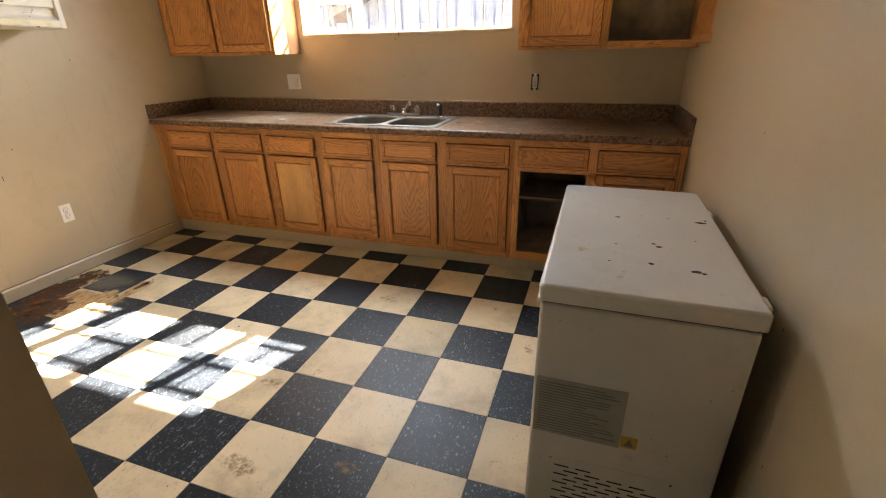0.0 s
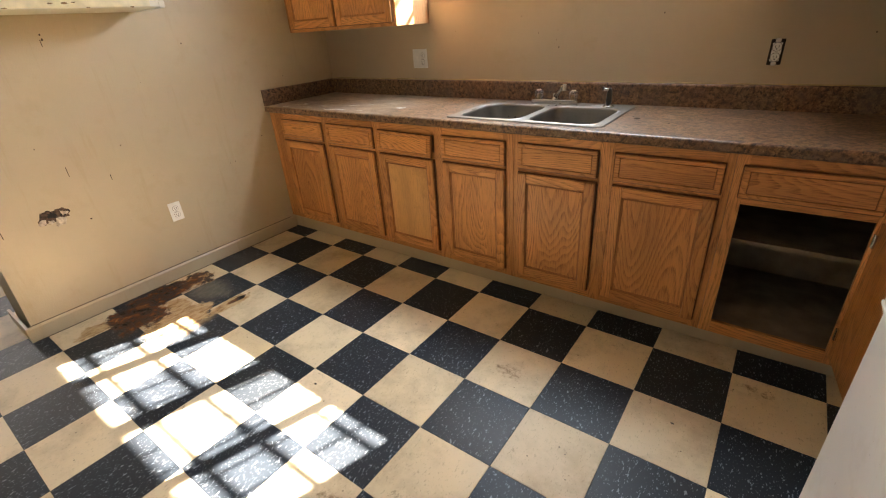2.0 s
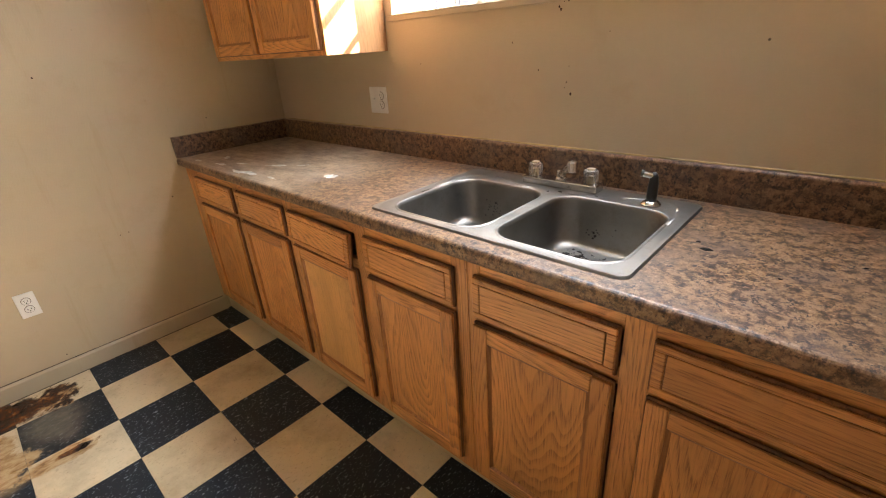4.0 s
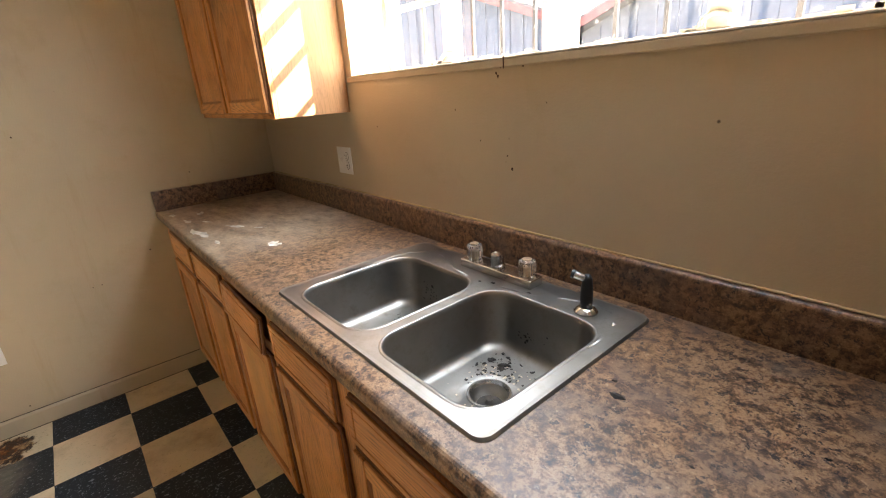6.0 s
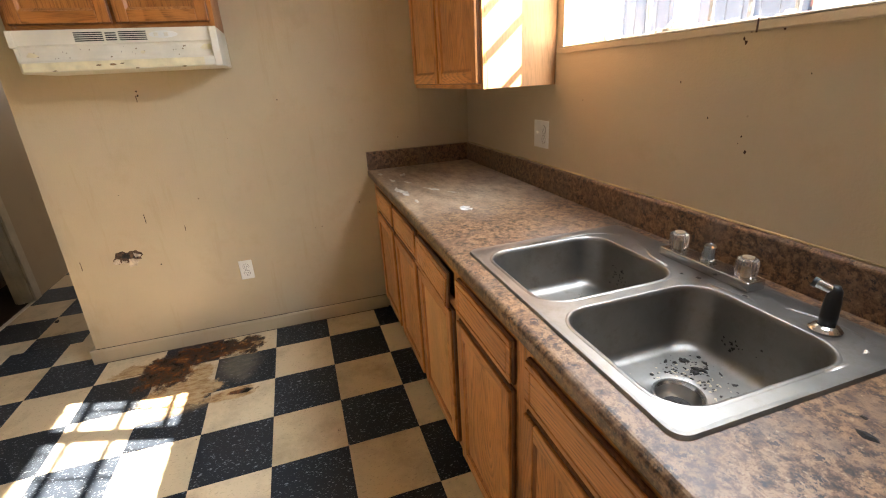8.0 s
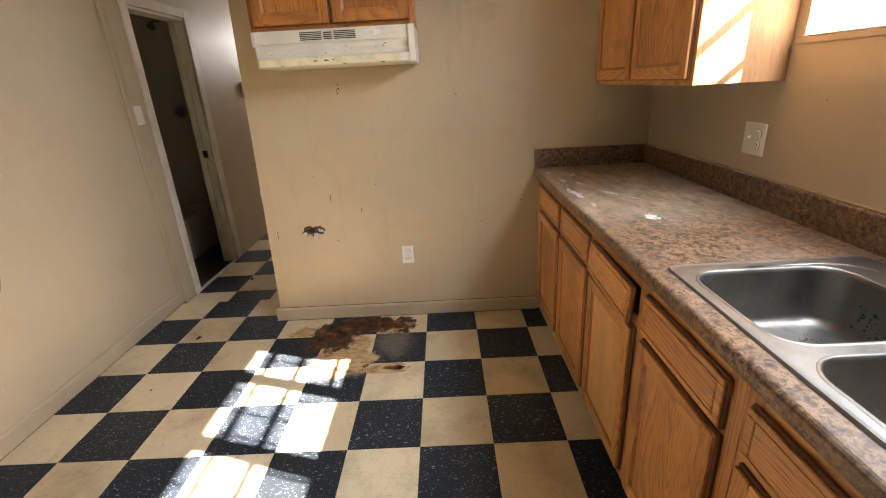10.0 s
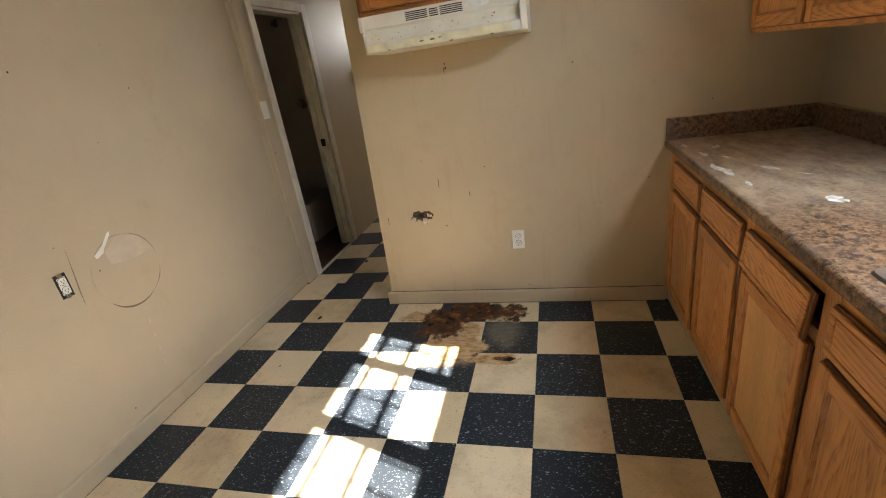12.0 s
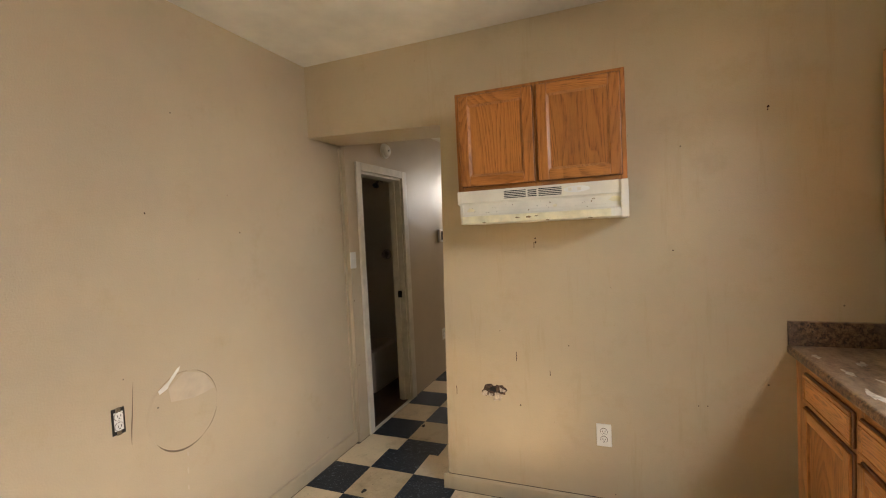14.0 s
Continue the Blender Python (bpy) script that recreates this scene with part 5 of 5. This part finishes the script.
# ---- dark room behind the hall door ----
structure(part("trim", box((DOOR1, HY - 0.02, 0.0), (DOOR0, HY + 0.012, 0.004), 0.001), WHITE_TRIM), "pale threshold strip under the hall doorway", "threshold")
tub = tagged(empty("bathtub", pose(-2.098, -4.38, 0)), "pale bathtub against the wall of the dark room", "bathtub")
bm = bmesh.new()
basin = loft(bm, [rounded(0, 0.62, 0, 1.60, 0.03, z) for z in (0.0, 0.36)] + [rounded(0.004, 0.616, 0.004, 1.596, 0.03, 0.375), rounded(0.05, 0.57, 0.06, 1.54, 0.10, 0.378), rounded(0.07, 0.55, 0.09, 1.51, 0.10, 0.34), rounded(0.12, 0.50, 0.16, 1.44, 0.10, 0.06)])
part("basin", bm, HALLWALL, tub)
shower = tagged(empty("shower_fittings", pose(-2.1, -2.925, 0)), "chrome shower head and valve on the dark wall", "shower")
part("valve", lathe([(0.055, 0.0), (0.052, 0.008), (0.030, 0.014), (0.024, 0.05), (0.028, 0.06), (0.024, 0.075)], 24), CHROME, shower, "chrome valve handle", at=pose(0, 0, 1.27, 0, 90, 0))
part("shower_arm", tube([(0.0, -0.01, 2.04), (0.06, -0.01, 2.05), (0.11, -0.01, 2.02)], 0.009, 10), CHROME, shower, smooth=True)
part("shower_head", lathe([(0.012, 0.0), (0.016, 0.02), (0.034, 0.05), (0.034, 0.058)], 20), BLACK, shower, "dark shower head", at=pose(0.105, -0.01, 2.03, 0, 140, 0))
wc = tagged(empty("dark_curtain", pose(-2.06, -3.36, 1.86)), "dark cloth hanging high in the small room", "curtain")
part("cloth", extrude_profile([(0, 0), (0.12, 0.02), (0.24, 0), (0.36, 0.02), (0.36, 0.04), (0.24, 0.02), (0.12, 0.04), (0, 0.02)], 2, 0, 0.55), DARK, wc)
hd = tagged(empty("door_latch", pose(DOOR1 + 0.033, HY - 0.045, 0.95)), "small dark strike plate on the door jamb", "door hardware")
part("plate", box((0.0, -0.02, -0.03), (0.003, 0.02, 0.03), 0.001), DARK, hd)

# ---- crumbs and litter ----
rnd = random.Random(12)
crumbs = tagged(new("sink_debris", None), "dark food scraps and grit in the sink bowl", "debris", kind="stuff")
bm = bmesh.new()
for k in range(300):
    big = k < 26
    x, y = (1.785 + rnd.gauss(0, 0.055), 0.455 + rnd.gauss(0, 0.045)) if k < 240 else (1.42 + rnd.gauss(0, 0.05), 0.44 + rnd.gauss(0, 0.03))
    if (abs(x - 1.87) > 0.125 and abs(x - 1.49) > 0.12) or not 0.21 < y < 0.500 or (x - 1.858) ** 2 + (y - 0.358) ** 2 < 0.055 ** 2:
        continue
    r = rnd.uniform(0.006, 0.012) if big else rnd.uniform(0.0012, 0.0040)
    lump = blob_mesh(r, 200 + k, 0.4, 7, rnd.uniform(0.8, 1.8), 0.30)
    lump.transform(pose(x, y, CT - 0.1515, -90, 0, 0) @ pose(0, 0, 0, 0, rnd.uniform(0, 360), 0))
    me = bpy.data.meshes.new("tmp")
    lump.to_mesh(me)
    lump.free()
    bm.from_mesh(me)
    bpy.data.meshes.remove(me)
part("scraps", bm, DEBRIS, crumbs)
bm = bmesh.new()
for k in range(46):
    right = k < 18
    x, z = (1.82 + rnd.gauss(0, 0.030), CT - 0.100 + rnd.gauss(0, 0.012)) if right else (1.45 + rnd.gauss(0, 0.024), CT - 0.09 + rnd.gauss(0, 0.022))
    lump = blob_mesh(rnd.uniform(0.0012, 0.0042), 600 + k, 0.3, 7, rnd.uniform(0.8, 1.8), 0.35)
    lump.transform(pose(x, (0.5325 if right else 0.5245) - 0.001, min(z, CT - 0.06)))
    me = bpy.data.meshes.new("tmp")
    lump.to_mesh(me)
    lump.free()
    bm.from_mesh(me)
    bpy.data.meshes.remove(me)
part("wall_spatter", bm, DEBRIS, crumbs, "dark specks stuck to the bowl walls")
bm = bmesh.new()
for k in range(90):
    a, r0 = rnd.uniform(0, 6.283), abs(rnd.gauss(0.062, 0.022))
    x, y = 1.855 + 1.3 * r0 * math.cos(a) * 0.9, 0.385 + r0 * math.sin(a)
    if (x - 1.858) ** 2 + (y - 0.358) ** 2 < 0.056 ** 2 or not (1.76 < x < 1.98 and 0.21 < y < 0.49):
        continue
    lump = blob_mesh(rnd.uniform(0.0015, 0.0034), 700 + k, 0.4, 6, rnd.uniform(1.0, 2.2))
    lump.transform(pose(x, y, CT - 0.1515, -90, 0, 0) @ pose(0, 0, 0, 0, rnd.uniform(0, 360), 0))
    me = bpy.data.meshes.new("tmp")
    lump.to_mesh(me)
    lump.free()
    bm.from_mesh(me)
    bpy.data.meshes.remove(me)
part("pale_grit", bm, GLUE, crumbs, "pale dry crumbs")
part("drain_scraps", lathe([(0.034, CT - 0.184), (0.026, CT - 0.180), (0.010, CT - 0.177)], 11, centre=(1.858, 0.358, 0)), plain("wet_scraps", (0.10, 0.06, 0.032), 0.6, vary=0.4, scale=90.0), crumbs, "tan food remains in the drain")
for k, (x, y, r, z) in enumerate([(2.156, 0.366, 0.010, CT), (2.13, 0.40, 0.004, CT), (2.30, 0.30, 0.003, CT), (2.42, 0.44, 0.003, CT), (1.69, 0.555, 0.006, CT + 0.0052), (1.655, 0.54, 0.004, CT + 0.0052), (1.80, 0.57, 0.005, CT + 0.0052), (1.95, 0.14, 0.005, CT)]):
    c = tagged(empty("crumb", pose(x, y, z, -90)), "small dark crumb by the sink", "debris", "crumbs on the counter")
    part("lump", blob_mesh(r, 300 + k, 0.4, 8, 1.5), DEBRIS, c)
for k, (x, y, r) in enumerate([(-0.06, -2.03, 0.013), (1.40, -0.75, 0.006), (1.30, -0.98, 0.005), (0.78, -0.72, 0.005), (2.25, -1.55, 0.006), (1.15, -1.75, 0.005), (0.45, -2.02, 0.005), (-0.95, -2.05, 0.016), (2.60, -0.40, 0.004)]):
    c = tagged(empty("floor_litter", pose(x, y, 0.0, -90)), "small dark scrap on the tile floor", "debris", "scraps on the floor")
    part("scrap", blob_mesh(r, 330 + k, 0.4, 8, 1.8), DEBRIS, c)

# ---- floor tiles ----
def tile_mesh(name, x0, x1, y0, y1, mat):
    g, t = 0.0005, 0.0028
    bm = bmesh.new()
    c = 0.0008
    lo = [bm.verts.new(q) for q in ((x0 + g, y0 + g, -0.003), (x1 - g, y0 + g, -0.003), (x1 - g, y1 - g, -0.003), (x0 + g, y1 - g, -0.003))]
    md = [bm.verts.new((v.co.x, v.co.y, -c)) for v in lo]
    hi = [bm.verts.new(q) for q in ((x0 + g + c, y0 + g + c, 0), (x1 - g - c, y0 + g + c, 0), (x1 - g - c, y1 - g - c, 0), (x0 + g + c, y1 - g - c, 0))]
    for a, b in ((lo, md), (md, hi)):
        for i in range(4):
            bm.faces.new((a[i], a[(i + 1) % 4], b[(i + 1) % 4], b[i]))
    bm.faces.new(hi)
    return link_mesh(name, bm, mat)


full = {}


def tile(x0, x1, y0, y1, black):
    key = (round(x1 - x0, 4), round(y1 - y0, 4), black)
    if key not in full:
        full[key] = tile_mesh("tile", 0, x1 - x0, 0, y1 - y0, VIN_B if black else VIN_W)
    ob = new("tile", full[key])
    ob.parent = floor
    ob.location = (x0, y0, 0)


for i in range(-3, 13):
    for j in range(-8, 2):
        x0, x1, y0, y1 = i * T, (i + 1) * T, j * T, (j + 1) * T
        x0, x1, y0, y1 = max(x0, -0.555), min(x1, X1 - 0.001), max(y0, Y0 + 0.001), min(y1, 0.30)
        if x0 >= x1 or y0 >= y1:
            continue
        black = (i + j) % 2 == 1
        if x0 < X0 and y1 > STOVE_END:
            if y0 < STOVE_END:
                tile(x0, x1, y0, STOVE_END, black) if x1 <= X0 else (tile(x0, X0, y0, STOVE_END, black), tile(X0, x1, y0, y1, black))
            elif x1 > X0:
                tile(X0, x1, y0, y1, black)
            continue
        tile(x0, x1, y0, y1, black)
# hall tiles start on their own line
hx = [-0.555, -0.722] + [-0.722 - T * k for k in range(1, 16)]
for a, (x1, x0) in enumerate(zip(hx, hx[1:])):
    for b in range(-1, 4):
        y0, y1 = -2.070 + b * T - T, -2.070 + b * T
        y0, y1 = max(y0, HY + 0.001), min(y1, -1.16)
        if y0 < y1:
            tile(x0, x1, y0, y1, (a + b) % 2 == 1)
